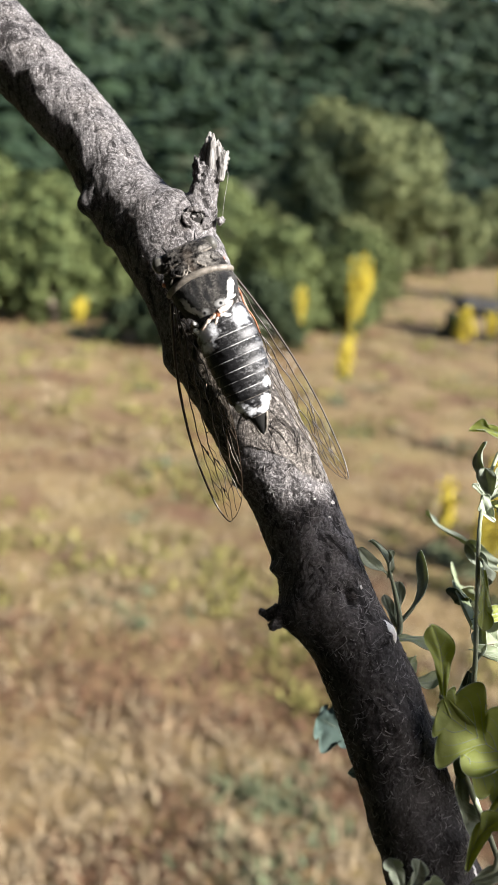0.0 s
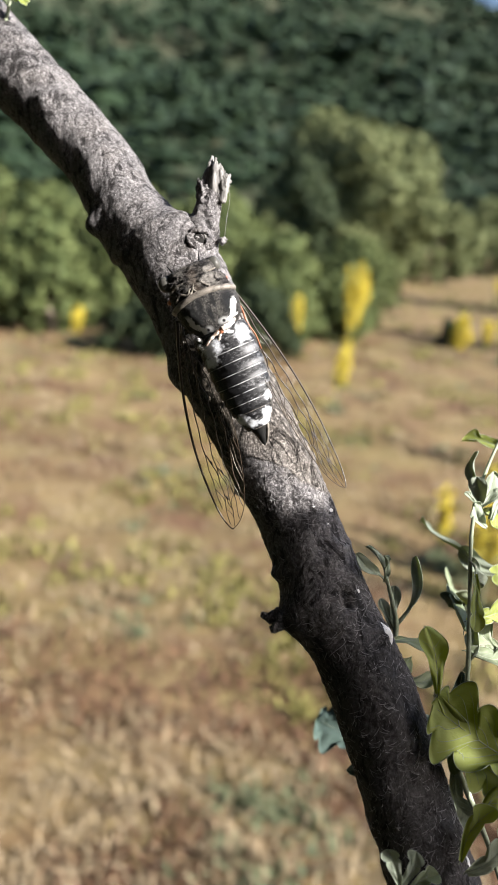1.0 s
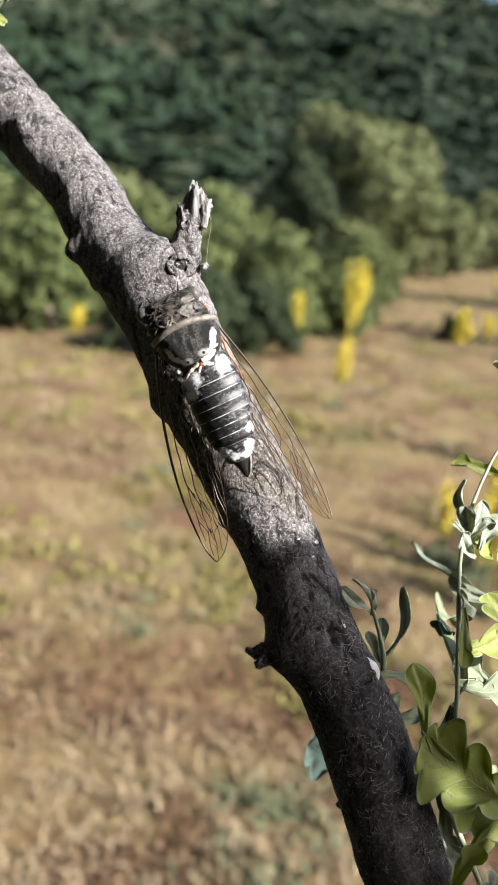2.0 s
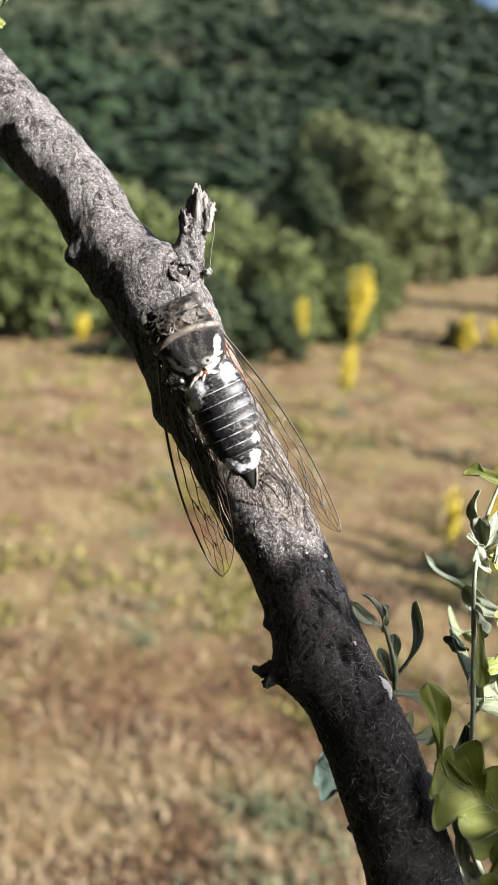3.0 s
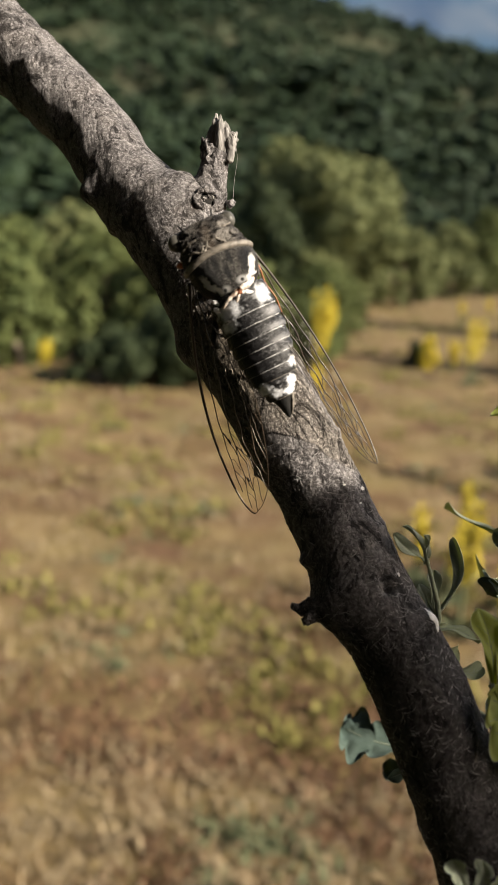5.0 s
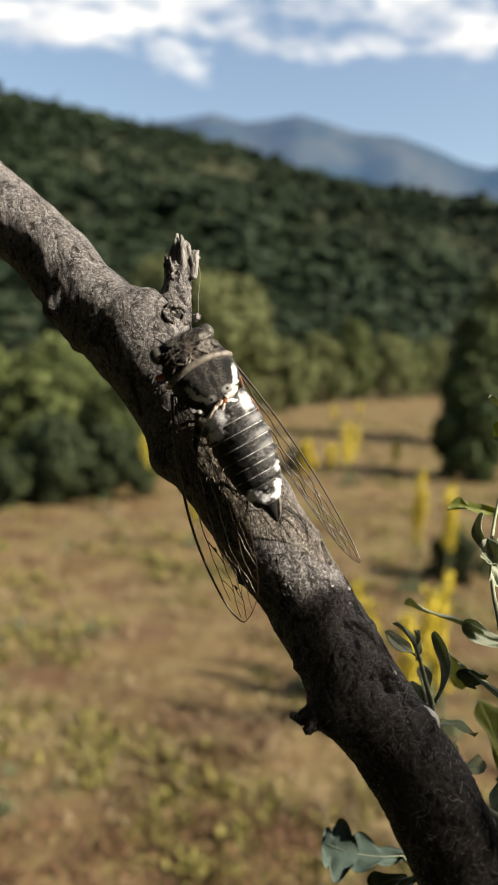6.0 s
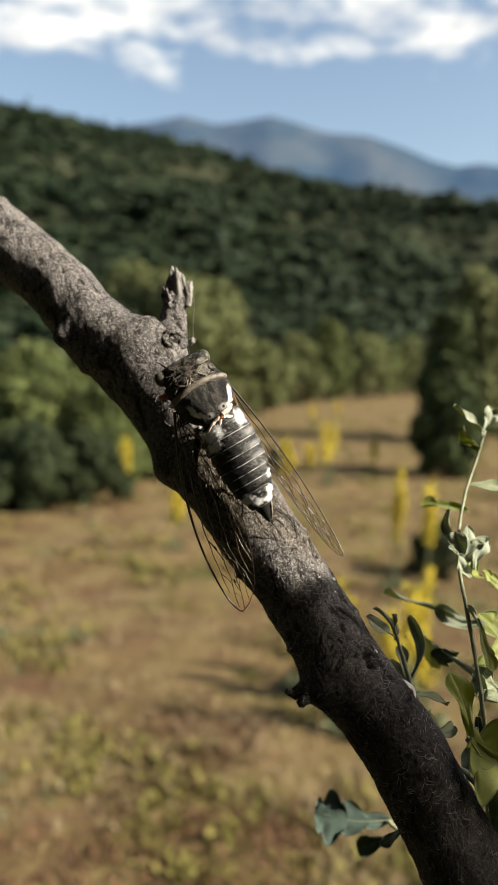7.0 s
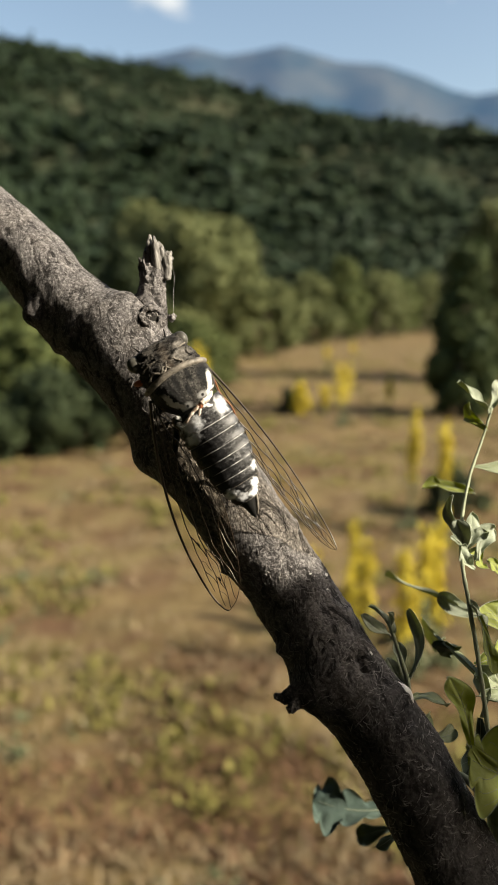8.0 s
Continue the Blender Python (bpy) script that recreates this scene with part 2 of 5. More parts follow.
YELLOW = crown_material("yellow_petals", (0.33, 0.265, 0.03), (0.58, 0.47, 0.06), 6.0)
HERB = crown_material("grey_green_herbs", (0.055, 0.071, 0.035), (0.121, 0.136, 0.076), 6.0)
LIME = crown_material("yellow_green_herbs", (0.094, 0.089, 0.024), (0.179, 0.160, 0.052), 6.0)
STRAW = crown_material("straw", (0.125, 0.092, 0.054), (0.285, 0.225, 0.145), 4.0)
SOILBROWN = crown_material("brown_litter", (0.052, 0.029, 0.019), (0.135, 0.074, 0.042), 4.0)
TRUNK = plain_material("grey_trunk_bark", (0.16, 0.13, 0.10), 0.9, 0.4, 9.0, 0.6, 0.2, 0.02)

# ---------------------------------------------------------------- ground, slope, far hills


def polar_sheet(name, az0, az1, na, radii, height, material, label):
    """A sheet over bearings az0..az1 (degrees from ahead, clockwise) and the given radii."""
    verts, faces = [], []
    for r in radii:
        for k in range(na + 1):
            a = radians(az0 + (az1 - az0) * k / na)
            x, y = r * math.sin(a), r * math.cos(a)
            verts.append((x, y, height(x, y, r, math.degrees(a))))
    for i in range(len(radii) - 1):
        for k in range(na):
            a = i * (na + 1) + k
            faces.append((a, a + 1, a + na + 2, a + na + 1))
    return tagged(raw(name, verts, faces, material), label, "", "", "structure")


def meadow_height(x, y, r=None, a=None):
    r = math.hypot(x, y)
    h = 0.05 * noise.noise(Vector((x * 0.9, y * 0.9, 0))) + 0.025 * noise.noise(Vector((x * 3.1, y * 3.1, 4)))
    return h * min(1.0, r / 3.0) - max(0.0, r - 70) * 0.02


RIDGE = [(-70, 20.0), (-40, 20.5), (-20, 18.2), (-5.7, 16.7), (3.1, 15.5), (10.6, 13.7), (18, 12.3), (26.5, 11.0), (45, 8.0), (80, 5.0)]


def along(table, a):
    return float(np.interp(a, [q[0] for q in table], [q[1] for q in table]))


def slope_height(x, y, r, a):
    top = 380.0 * math.tan(radians(along(RIDGE, a) + 0.05))
    u = max(0.0, min(1.15, (r - 62.0) / (380.0 - 62.0)))
    h = -0.8 + top * (u ** 1.12)
    if u > 1:
        h = -0.8 + top * (1 - (u - 1) * 0.8)
    rough = 9.0 * noise.noise(Vector((x * 0.012, y * 0.012, 7))) + 3.0 * noise.noise(Vector((x * 0.04, y * 0.04, 2)))
    return h + rough * min(1, u * 2.5) * (1 if u < 0.9 else 0.4)


rings = [0.0] + list(np.geomspace(0.4, 4800, 110))
polar_sheet("ground", -180, 180, 180, rings, meadow_height, MEADOW, "dry summer meadow with straw-coloured grass and bare soil")
polar_sheet("hillside", -75, 85, 160, list(np.linspace(62, 430, 70)), slope_height, SLOPE, "steep wooded hillside with bare earth between trees")
PEAKS = [(-60, 15.5), (-30, 16.0), (-10, 15.3), (0, 15.2), (4.3, 15.9), (6.5, 16.4), (8.7, 15.95), (10.5, 16.2), (12.45, 16.55), (14.4, 16.1), (16.2, 15.55),
         (19.1, 15.3), (21.5, 14.5), (23.5, 13.6), (25.0, 13.25), (26.4, 13.4), (29, 13.0), (34, 11.5), (50, 10), (80, 8)]


def far_height(x, y, r, a):
    u = (r - 2600.0) / 800.0
    top = 3400 * math.tan(radians(along(PEAKS, a) + 0.36))
    fold = 40 * noise.noise(Vector((x * 0.004, y * 0.004, 1))) + 15 * noise.noise(Vector((x * 0.012, y * 0.012, 3)))
    return top * min(1.0, 0.35 + 0.65 * u) + fold * (1 - abs(2 * u - 1)) if u <= 1 else top * (2 - u)


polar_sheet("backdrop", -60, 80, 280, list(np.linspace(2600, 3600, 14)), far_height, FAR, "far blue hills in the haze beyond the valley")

# ---------------------------------------------------------------- woods on the slope
ICO = bmesh.new()
bmesh.ops.create_icosphere(ICO, subdivisions=1, radius=1.0)
ICO_V = np.array([v.co[:] for v in ICO.verts])
ICO_F = np.array([[v.index for v in f.verts] for f in ICO.faces])
ICO.free()


def lumps(name, centres, sizes, material, rng, rough=0.28, parent=None):
    """Many uneven lumps in one mesh."""
    c, s = np.array(centres), np.array(sizes)
    k = 1 + rough * rng.standard_normal((len(c), len(ICO_V), 1)).clip(-1.6, 1.6)
    v = (c[:, None] + s[:, None] * ICO_V[None] * k).reshape(-1, 3)
    f = (ICO_F[None] + (np.arange(len(c)) * len(ICO_V))[:, None, None]).reshape(-1, 3)
    return raw(name, v.tolist(), f.tolist(), material, parent, "", False)


def woods():
    rng = np.random.default_rng(5)
    centres, sizes = [], []
    for _ in range(16000):
        r = 66 + 330 * rng.random() ** 0.8
        a = rng.uniform(-40, 55)
        x, y = r * math.sin(radians(a)), r * math.cos(radians(a))
        if noise.noise(Vector((x * 0.03, y * 0.03, 9))) + 0.35 * noise.noise(Vector((x * 0.11, y * 0.11, 4))) > 0.74:
            continue
        z = slope_height(x, y, r, a)
        stand = 0.75 + 0.6 * noise.noise(Vector((x * 0.02, y * 0.02, 21)))
        h = (1.3 + 3.6 * rng.random() ** 2.0) * (0.6 + 0.4 * min(1, (r - 60) / 120)) * stand
        w = h * rng.uniform(0.55, 1.25)
        if rng.random() < 0.12:
            h, w = h * 1.6, w * 0.6
        for j in range(5):
            u = rng.random()
            centres.append((x + rng.normal() * w * 0.5, y + rng.normal() * w * 0.5, z + h * (0.15 + 0.75 * u)))
            k = w * (0.62 - 0.35 * u) * rng.uniform(0.7, 1.3)
            sizes.append((k, k, h * rng.uniform(0.14, 0.26)))
    tagged(lumps("forest", centres, sizes, FOREST, rng, 0.42), "dense dark green wood of pines and oaks on the hillside", "forest", "", "stuff")


woods()

# ---------------------------------------------------------------- trees and bushes at the meadow's edge


def leaf_cards(rng, centres, radii, count, size):
    """Small folded leaf clusters strewn through lumps, thicker towards their outsides."""
    which = rng.choice(len(centres), count, p=(lambda w: w / w.sum())(np.array([r ** 2 for r in radii])))
    d = rng.standard_normal((count, 3))
    d /= np.linalg.norm(d, axis=1, keepdims=True)
    p = np.array(centres)[which] + d * np.array(radii)[which][:, None] * (0.55 + 0.5 * rng.random((count, 1)) ** 0.5)
    e1 = rng.standard_normal((count, 3))
    e1 /= np.linalg.norm(e1, axis=1, keepdims=True)
    e2 = np.cross(e1, d)
    e2 /= np.linalg.norm(e2, axis=1, keepdims=True) + 1e-9
    s = size * rng.uniform(0.6, 1.4, (count, 1))
    v = np.stack([p - e1 * s, p + e2 * s * 0.6 + d * s * 0.25, p + e1 * s, p - e2 * s * 0.6 + d * s * 0.25], 1).reshape(-1, 3)
    i = np.arange(count)[:, None] * 4
    f = np.concatenate([i + [[0, 1, 2]], i + [[0, 2, 3]]], 0)
    return v, f


def tree(name, label, x, y, height, width, material, seed, count=2600, size=0.10, low=0.2, lumps_n=16, category="tree", crown=(0.22, 0.72)):
    rng = np.random.default_rng(seed)
    z0 = meadow_height(x, y) - 0.04
    base = tagged(new(name), label, category)
    base.matrix_world = pose(x, y, z0)
    r0 = 0.035 * height + 0.02
    centres, radii = [], []
    trunk = spline([(0, 0, 0), (rng.normal() * 0.05, rng.normal() * 0.05, height * 0.35), (rng.normal() * 0.08, rng.normal() * 0.08, height * 0.8)], 6)
    stem = raw("trunk", *tube_data(trunk, np.linspace(r0, r0 * 0.3, len(trunk)), 8), TRUNK, base)
    for k in range(lumps_n):
        u = (k + 0.5) / lumps_n
        h = height * (low + (0.93 - low) * u)
        reach = width * 0.5 * math.sin(math.pi * min(1, crown[0] + crown[1] * u)) * rng.uniform(0.45, 0.85)
        a = k * 2.4 + rng.uniform(-0.4, 0.4)
        c = (reach * math.cos(a), reach * math.sin(a), h)
        centres.append(c)
        radii.append(min(width * rng.uniform(0.11, 0.19), h * 0.6, height * 0.22))
        s = trunk[min(len(trunk) - 1, int(len(trunk) * 0.85 * u))]
        limb = spline([tuple(s), tuple((np.array(s) + c) / 2 + [0, 0, 0.03 * height]), c], 4)
        raw("limb", *tube_data(limb, np.linspace(r0 * 0.4, r0 * 0.08, len(limb)), 5), TRUNK, stem)
    v, f = leaf_cards(rng, centres, radii, count, size)
    raw("crown", v.tolist(), f.tolist(), material, base, "", False)["kind"] = "stuff"
    return base


tree("oak_tree", "broad olive-green oak at the edge of the dry meadow", 2.25, 22.6, 3.85, 4.5, OLIVE, 11, 15000, 0.11, 0.0, 52, "tree", (0.30, 0.46))
# Added dark tree: its leaf colour paints the broad oak's shaded left side.
tree("oak_tree", "dark crown added for the broad oak's shaded left side", 0.95, 21.0, 2.95, 2.2, DARK, 13, 7000, 0.12, 0.0, 26, "tree", (0.30, 0.46))
tree("oak_tree", "smaller rounded oak beside the broad one", 4.9, 24.0, 2.2, 2.6, OLIVE, 12, 2600, 0.11, 0.0, 22)
EDGE = [(8.0, 31.0, 2.7, 2.8), (10.6, 35.2, 3.6, 2.6), (13.2, 38.0, 3.2, 3.2), (15.6, 42.0, 3.0, 3.4), (19.0, 46.0, 3.3, 3.8), (23.0, 50.0, 3.4, 4.0),
        (28.0, 52.0, 3.6, 4.2), (33.0, 52.0, 3.4, 4.2), (0.2, 21.0, 1.8, 2.4), (-1.2, 20.0, 1.75, 2.6), (-3.5, 19.0, 1.9, 2.6)]
for i, (x, y, h, w) in enumerate(EDGE):
    tree("edge_tree", "rounded green tree in the row behind the meadow", x, y, h, w, GREEN if i % 2 else OLIVE, 20 + i, 2600, 0.12, 0.0, 26)
BUSHES = [(-2.3, 8.75, 1.15, 1.2), (-3.3, 8.5, 1.35, 1.4), (-4.5, 8.6, 1.5, 1.5), (-0.75, 9.1, 1.25, 1.1), (-1.5, 9.5, 1.5, 1.4), (-2.6, 9.8, 1.5, 1.4), (-5.6, 9.2, 1.6, 1.8),
          (0.25, 9.6, 0.85, 1.0), (0.95, 10.2, 0.80, 0.9), (0.2, 11.5, 1.15, 1.5), (1.3, 12.0, 1.2, 1.5), (-0.6, 12.5, 1.4, 1.8), (-3.8, 11.0, 1.6, 1.8)]
for i, (x, y, h, w) in enumerate(BUSHES):
    tree("bush", "leafy green bush at the near edge of the meadow", x, y, h, w, GREEN, 50 + i, 2800, 0.055, 0.06, 30, "bush")
tree("conifer", "slender dark green conifer standing in the meadow", 4.80, 10.25, 2.4, 1.05, CONIFER, 71, 8000, 0.06, 0.03, 40, "tree", (0.42, 0.52))
tree("poplar_tree", "light green round tree behind the dark conifer", 7.75, 15.4, 3.55, 2.3, OLIVE, 72, 4200, 0.09, 0.05, 26)
tree("bush", "low dark bush in the dry grass", 2.35, 5.15, 0.36, 0.55, DARK, 73, 1500, 0.022, 0.1, 12, "bush")
tree("bush", "low dark bush in the dry grass", -1.0, 7.9, 0.55, 1.3, DARK, 75, 3600, 0.035, 0.05, 18, "bush")
tree("bush", "low dark bush in the dry grass", -0.55, 8.1, 0.80, 1.15, DARK, 77, 3600, 0.04, 0.03, 20, "bush")
tree("bush", "low dark bush in the dry grass", 0.0, 8.3, 0.72, 0.95, DARK, 78, 3000, 0.04, 0.03, 18, "bush")
tree("bush", "low dark bush in the dry grass", 2.46, 10.62, 0.38, 0.28, DARK, 74, 900, 0.03, 0.1, 10, "bush")
tree("bush", "low broom bush covered with yellow flowers", 2.56, 10.4, 0.46, 0.26, YELLOW, 76, 1500, 0.03, 0.08, 14, "bush")

# ---------------------------------------------------------------- mulleins, herbs, grass


def mullein(x, y, height, spread, seed, low=0.35, spikes=6):
    rng = np.random.default_rng(seed)
    z0 = meadow_height(x, y) - 0.01
    base = tagged(new("mullein"), "tall mullein with branching yellow flower spikes in the grass", "flower", "mulleins in the meadow")
    base.matrix_world = pose(x, y, z0, rng.uniform(-3, 3), rng.uniform(-3, 3), rng.uniform(0, 360))
    stem = spline([(0, 0, 0), (0.01, 0, height * 0.5), (0, 0.01, height * 0.97)], 6)
    raw("stem", *tube_data(stem, np.linspace(0.012, 0.004, len(stem)), 6), HERB, base)
    for k in range(spikes):
        h0 = height * (low + 0.35 * k / spikes)
        a = k * 2.4
        reach = spread * rng.uniform(0.5, 1.0) * (0 if k == spikes - 1 else 1)
        top = height * (0.72 + 0.28 * (k + 1) / spikes) if reach else height
        p = spline([(0, 0, h0), (reach * 0.8 * math.cos(a), reach * 0.8 * math.sin(a), (h0 * 0.6 + top * 0.4)), (reach * math.cos(a), reach * math.sin(a), top)], 12)
        cs = [tuple(q + rng.normal(0, 0.010, 3)) for q in p[5:] for _ in range(3)]
        v, f = leaf_cards(rng, cs, [0.018] * len(cs), 90, 0.013)
        raw("flower_spike", v.tolist(), f.tolist(), YELLOW, base, "yellow flowers" if k == 0 else "", False)["kind"] = "stuff"
    cs = [(0.05 * math.cos(a), 0.05 * math.sin(a), 0.03) for a in np.linspace(0, 6, 9)]
    v, f = leaf_cards(rng, cs, [0.03] * 9, 40, 0.03)
    raw("leaf_rosette", v.tolist(), f.tolist(), HERB, base, "", False)["kind"] = "stuff"
    return base


MULLEINS = [(0.80, 7.25, 1.14, 0.12, 0.42), (0.44, 9.0, 0.62, 0.07, 0.3), (2.90, 10.4, 0.42, 0.08, 0.15), (2.76, 9.2, 0.80, 0.06, 0.2), (2.95, 9.6, 0.75, 0.06, 0.2),
            (1.92, 4.85, 0.78, 0.04, 0.35), (2.10, 4.75, 0.74, 0.05, 0.35), (-1.75, 7.9, 0.42, 0.06, 0.3), (6.3, 20.0, 0.6, 0.1, 0.3),
            (5.2, 18.5, 0.55, 0.1, 0.3), (3.9, 10.6, 0.5, 0.05, 0.3), (0.64, 6.0, 0.58, 0.05, 0.3)]
NEARBY = [(0.98, 3.15), (1.28, 2.86), (0.95, 2.86), (1.13, 2.84), (1.20, 3.08), (1.34, 3.16), (1.42, 3.34), (1.10, 3.4), (1.53, 3.5), (0.88, 3.3)]
MULLEINS += [(x, y, 0.36 + 0.08 * (k % 3), 0.03, 0.3) for k, (x, y) in enumerate(NEARBY)]
for i, row in enumerate(MULLEINS):
    mullein(*row[:4], 100 + i, row[4], 15 if i == 0 else 9 if i == 2 else 6 if i < 12 else 3)


def blades(name, label, count, near, far, length, width, material, seed, clump, patch, lean=0.6):
    """Blades in tufts over the meadow between two distances; patch: how far they keep to patches."""
    rng = np.random.default_rng(seed)
    pts = []
    while len(pts) < count // clump:
        r = near * (far / near) ** rng.random()
        a = radians(rng.uniform(-60, 65))
        x, y = r * math.sin(a), r * math.cos(a)
        if noise.noise(Vector((x * 1.6, y * 1.6, seed))) > patch:
            pts.append((x, y, meadow_height(x, y), max(1.0, (r / 4) ** 0.6)))
    c = np.repeat(np.array(pts), clump, 0)
    n = len(c)
    k = c[:, 3:]
    foot = c[:, :3] + np.concatenate([rng.normal(0, 0.035, (n, 2)) * k, np.full((n, 1), -0.005)], 1)
    way = np.concatenate([rng.normal(0, lean, (n, 2)), np.ones((n, 1))], 1)
    way /= np.linalg.norm(way, axis=1, keepdims=True)
    ln = length * rng.uniform(0.5, 1.3, (n, 1)) * k ** 0.5
    a = rng.uniform(0, math.pi, n)
    side = np.stack([np.cos(a), np.sin(a), np.zeros(n)], 1) * width * k * rng.uniform(0.6, 1.3, (n, 1))
    mid = foot + way * ln * 0.55
    tip = foot + way * ln + np.concatenate([rng.normal(0, 0.3, (n, 2)), -0.25 * np.ones((n, 1))], 1) * ln * 0.5
    v = np.stack([foot - side, foot + side, mid + side * 0.8, mid - side * 0.8, tip], 1).reshape(-1, 3)
    i = np.arange(n)[:, None] * 5
    f = [tuple(q) for q in (i + [[0, 1, 2, 3]]).tolist()] + [tuple(q) for q in (i + [[3, 2, 4]]).tolist()]
    tagged(raw(name, v.tolist(), f, material, None, "", False), label, "grass", "", "stuff")


blades("dry_grass", "short straw-coloured dry grass of the meadow", 60000, 1.1, 45, 0.075, 0.003, STRAW, 3, 8, -0.25, 0.8)
blades("brown_litter", "brown withered stalks and litter among the grass", 42000, 1.1, 12, 0.05, 0.005, SOILBROWN, 4, 8, 0.05, 1.2)
blades("green_herbs", "low grey-green herbs in patches in the meadow", 4600, 1.2, 14, 0.055, 0.008, HERB, 6, 14, 0.30, 1.0)
blades("lime_herbs", "low yellow-green herbs in patches in the meadow", 21000, 1.6, 24, 0.07, 0.009, LIME, 8, 14, 0.04, 0.9)

# unseen scrub and dark oaks, added behind and over the viewer to block fill light
for i, (x, y, h, w) in enumerate([(0.1, -0.75, 0.85, 1.5), (-0.9, -0.35, 0.9, 1.4), (1.1, -1.1, 0.8, 1.4), (0.9, -0.2, 0.75, 1.1), (-0.2, -0.05, 0.7, 0.9), (-1.3, 0.2, 0.9, 1.0)]):
    tree("bush", "unseen dark scrub added to block light from below", x, y, h, w, DARK, 140 + i, 5000, 0.05, 0.05, 26, "bush")
SKY_BLOCKERS = [(-0.55, -0.55, 4.4, 3.0, 0.52), (-2.2, 0.35, 3.2, 2.3, 0.05), (0.5, -2.3, 3.6, 2.8, 0.05), (-1.7, -1.9, 3.6, 2.8, 0.05), (-1.35, 0.55, 2.7, 1.5, 0.05), (-2.9, 1.9, 3.2, 2.2, 0.05), (2.2, -3.1, 3.4, 2.0, 0.05)]
for i, (x, y, h, w, low) in enumerate(SKY_BLOCKERS):
    tree("oak_tree", "unseen dark oak added to block the sky's fill light", x, y, h, w, DARK, 90 + i, 16000, 0.08, low, 46)


# ---------------------------------------------------------------- a dog in the meadow
COAT = plain_material("black_coat", (0.012, 0.011, 0.010), 0.6, 0.3, 60.0, 0.5, 0.3, 0.01)
DOG_AT = (2.84, 10.75)


def dog():
    base = tagged(new("dog"), "black dog walking through the dry meadow", "dog")
    base.matrix_world = pose(*DOG_AT, meadow_height(*DOG_AT))
    trunk = spline([(-0.34, 0, 0.42, 0.07), (-0.25, 0, 0.43, 0.115), (-0.05, 0, 0.41, 0.125), (0.15, 0, 0.40, 0.135), (0.27, 0, 0.43, 0.11), (0.34, 0, 0.48, 0.075)], 6)
    raw("body", *tube_data(trunk[:, :3], trunk[:, 3], 18, lambda q, o: 0.008 * noise.noise(Vector(q) * 14)), COAT, base)
    neck = spline([(0.28, 0, 0.45, 0.085), (0.37, 0, 0.53, 0.07), (0.43, 0, 0.57, 0.062)], 5)
    raw("neck", *tube_data(neck[:, :3], neck[:, 3], 14), COAT, base)
    skull = spline([(0.39, 0, 0.57, 0.05), (0.44, 0, 0.585, 0.066), (0.50, 0, 0.575, 0.052), (0.56, 0, 0.56, 0.035), (0.60, 0, 0.555, 0.024)], 5)
    head = raw("head", *tube_data(skull[:, :3], skull[:, 3], 14), COAT, base)
    for u in (-1, 1):
        ear = spline([(0.43, 0.045 * u, 0.63, 0.03), (0.42, 0.07 * u, 0.60, 0.028), (0.42, 0.078 * u, 0.55, 0.012)], 4)
        raw("ear", *tube_data(ear[:, :3], ear[:, 3], 8), COAT, head)
    tail = spline([(-0.32, 0, 0.46, 0.03), (-0.42, 0, 0.47, 0.024), (-0.50, 0, 0.53, 0.018), (-0.54, 0, 0.60, 0.010)], 5)
    raw("tail", *tube_data(tail[:, :3], tail[:, 3], 8), COAT, base)
    legs = []
    for x in (-0.24, 0.24):
        for u in (-1, 1):
            hind = x < 0
            knee = 0.05 if hind else -0.01
            p = spline([(0, 0, 0.02, 0.062 if hind else 0.05), (knee, 0, -0.13, 0.042), (-knee * 0.9, 0, -0.26, 0.024), (0.0, 0, -0.36, 0.021), (0.04, 0, -0.385, 0.018)], 5)
            leg = raw("leg", *tube_data(p[:, :3], p[:, 3], 10), COAT, base)
            leg["hip"] = (x, 0.07 * u, 0.395)
            leg.matrix_basis = pose(x, 0.07 * u, 0.395)
            legs.append(leg)
    return base, legs


DOG, DOG_LEGS = dog()

# ---------------------------------------------------------------- the branch
# Near things are laid out in millimetres in one frame: x to the right, y up along the slant, z towards the viewer.
TWIG = pose(0, 0, 1.4, 74.117, -5.773, 1.639)
MM = 0.001
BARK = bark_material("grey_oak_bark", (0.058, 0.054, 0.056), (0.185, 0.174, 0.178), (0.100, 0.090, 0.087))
WEATHERED = splinter_material("weathered_broken_wood")
HOLE_SHADE = plain_material("painted_hole_shade", (0.008, 0.007, 0.006), 0.9, 0.5, 700.0, 0.5)
FIBRE = plain_material("pale_bark_fibres", (0.27, 0.26, 0.262), 0.6, 0.75, 160.0)
WHITISH = plain_material("whitish_spots", (0.70, 0.69, 0.68), 0.9, 0.2, 900.0, 0.5)

LIMB = [(-61.32, 90.92, -137.44, 6.34), (-52.62, 79.98, -134.71, 6.31), (-44.85, 70, -132.03, 6.18), (-37.48, 61.49, -129.45, 5.95), (-30.04, 53.02, -126.82, 5.67), (-22.45, 43.76, -122.99, 5.38),
        (-17.25, 34.09, -119.01, 5.75), (-10.8, 26.6, -115, 6.7), (-6.5, 18, -113, 6.4), (-3, 10, -112, 6.2), (0.3, 4, -111.5, 6.1), (4, -3.8, -110.92, 5.9),
        (6.59, -8.78, -110.3, 5.59), (10.06, -17.78, -107.44, 5.52), (12.09, -23.5, -105.51, 5.66), (14.33, -27.52, -104.39, 5.5), (16.85, -33.32, -102.5, 5.52), (19.09, -40.03, -101.01, 5.56),
        (20.93, -46.63, -100.06, 5.51), (22.92, -53.12, -99.14, 5.64), (26.55, -64.8, -98.1, 5.94)]
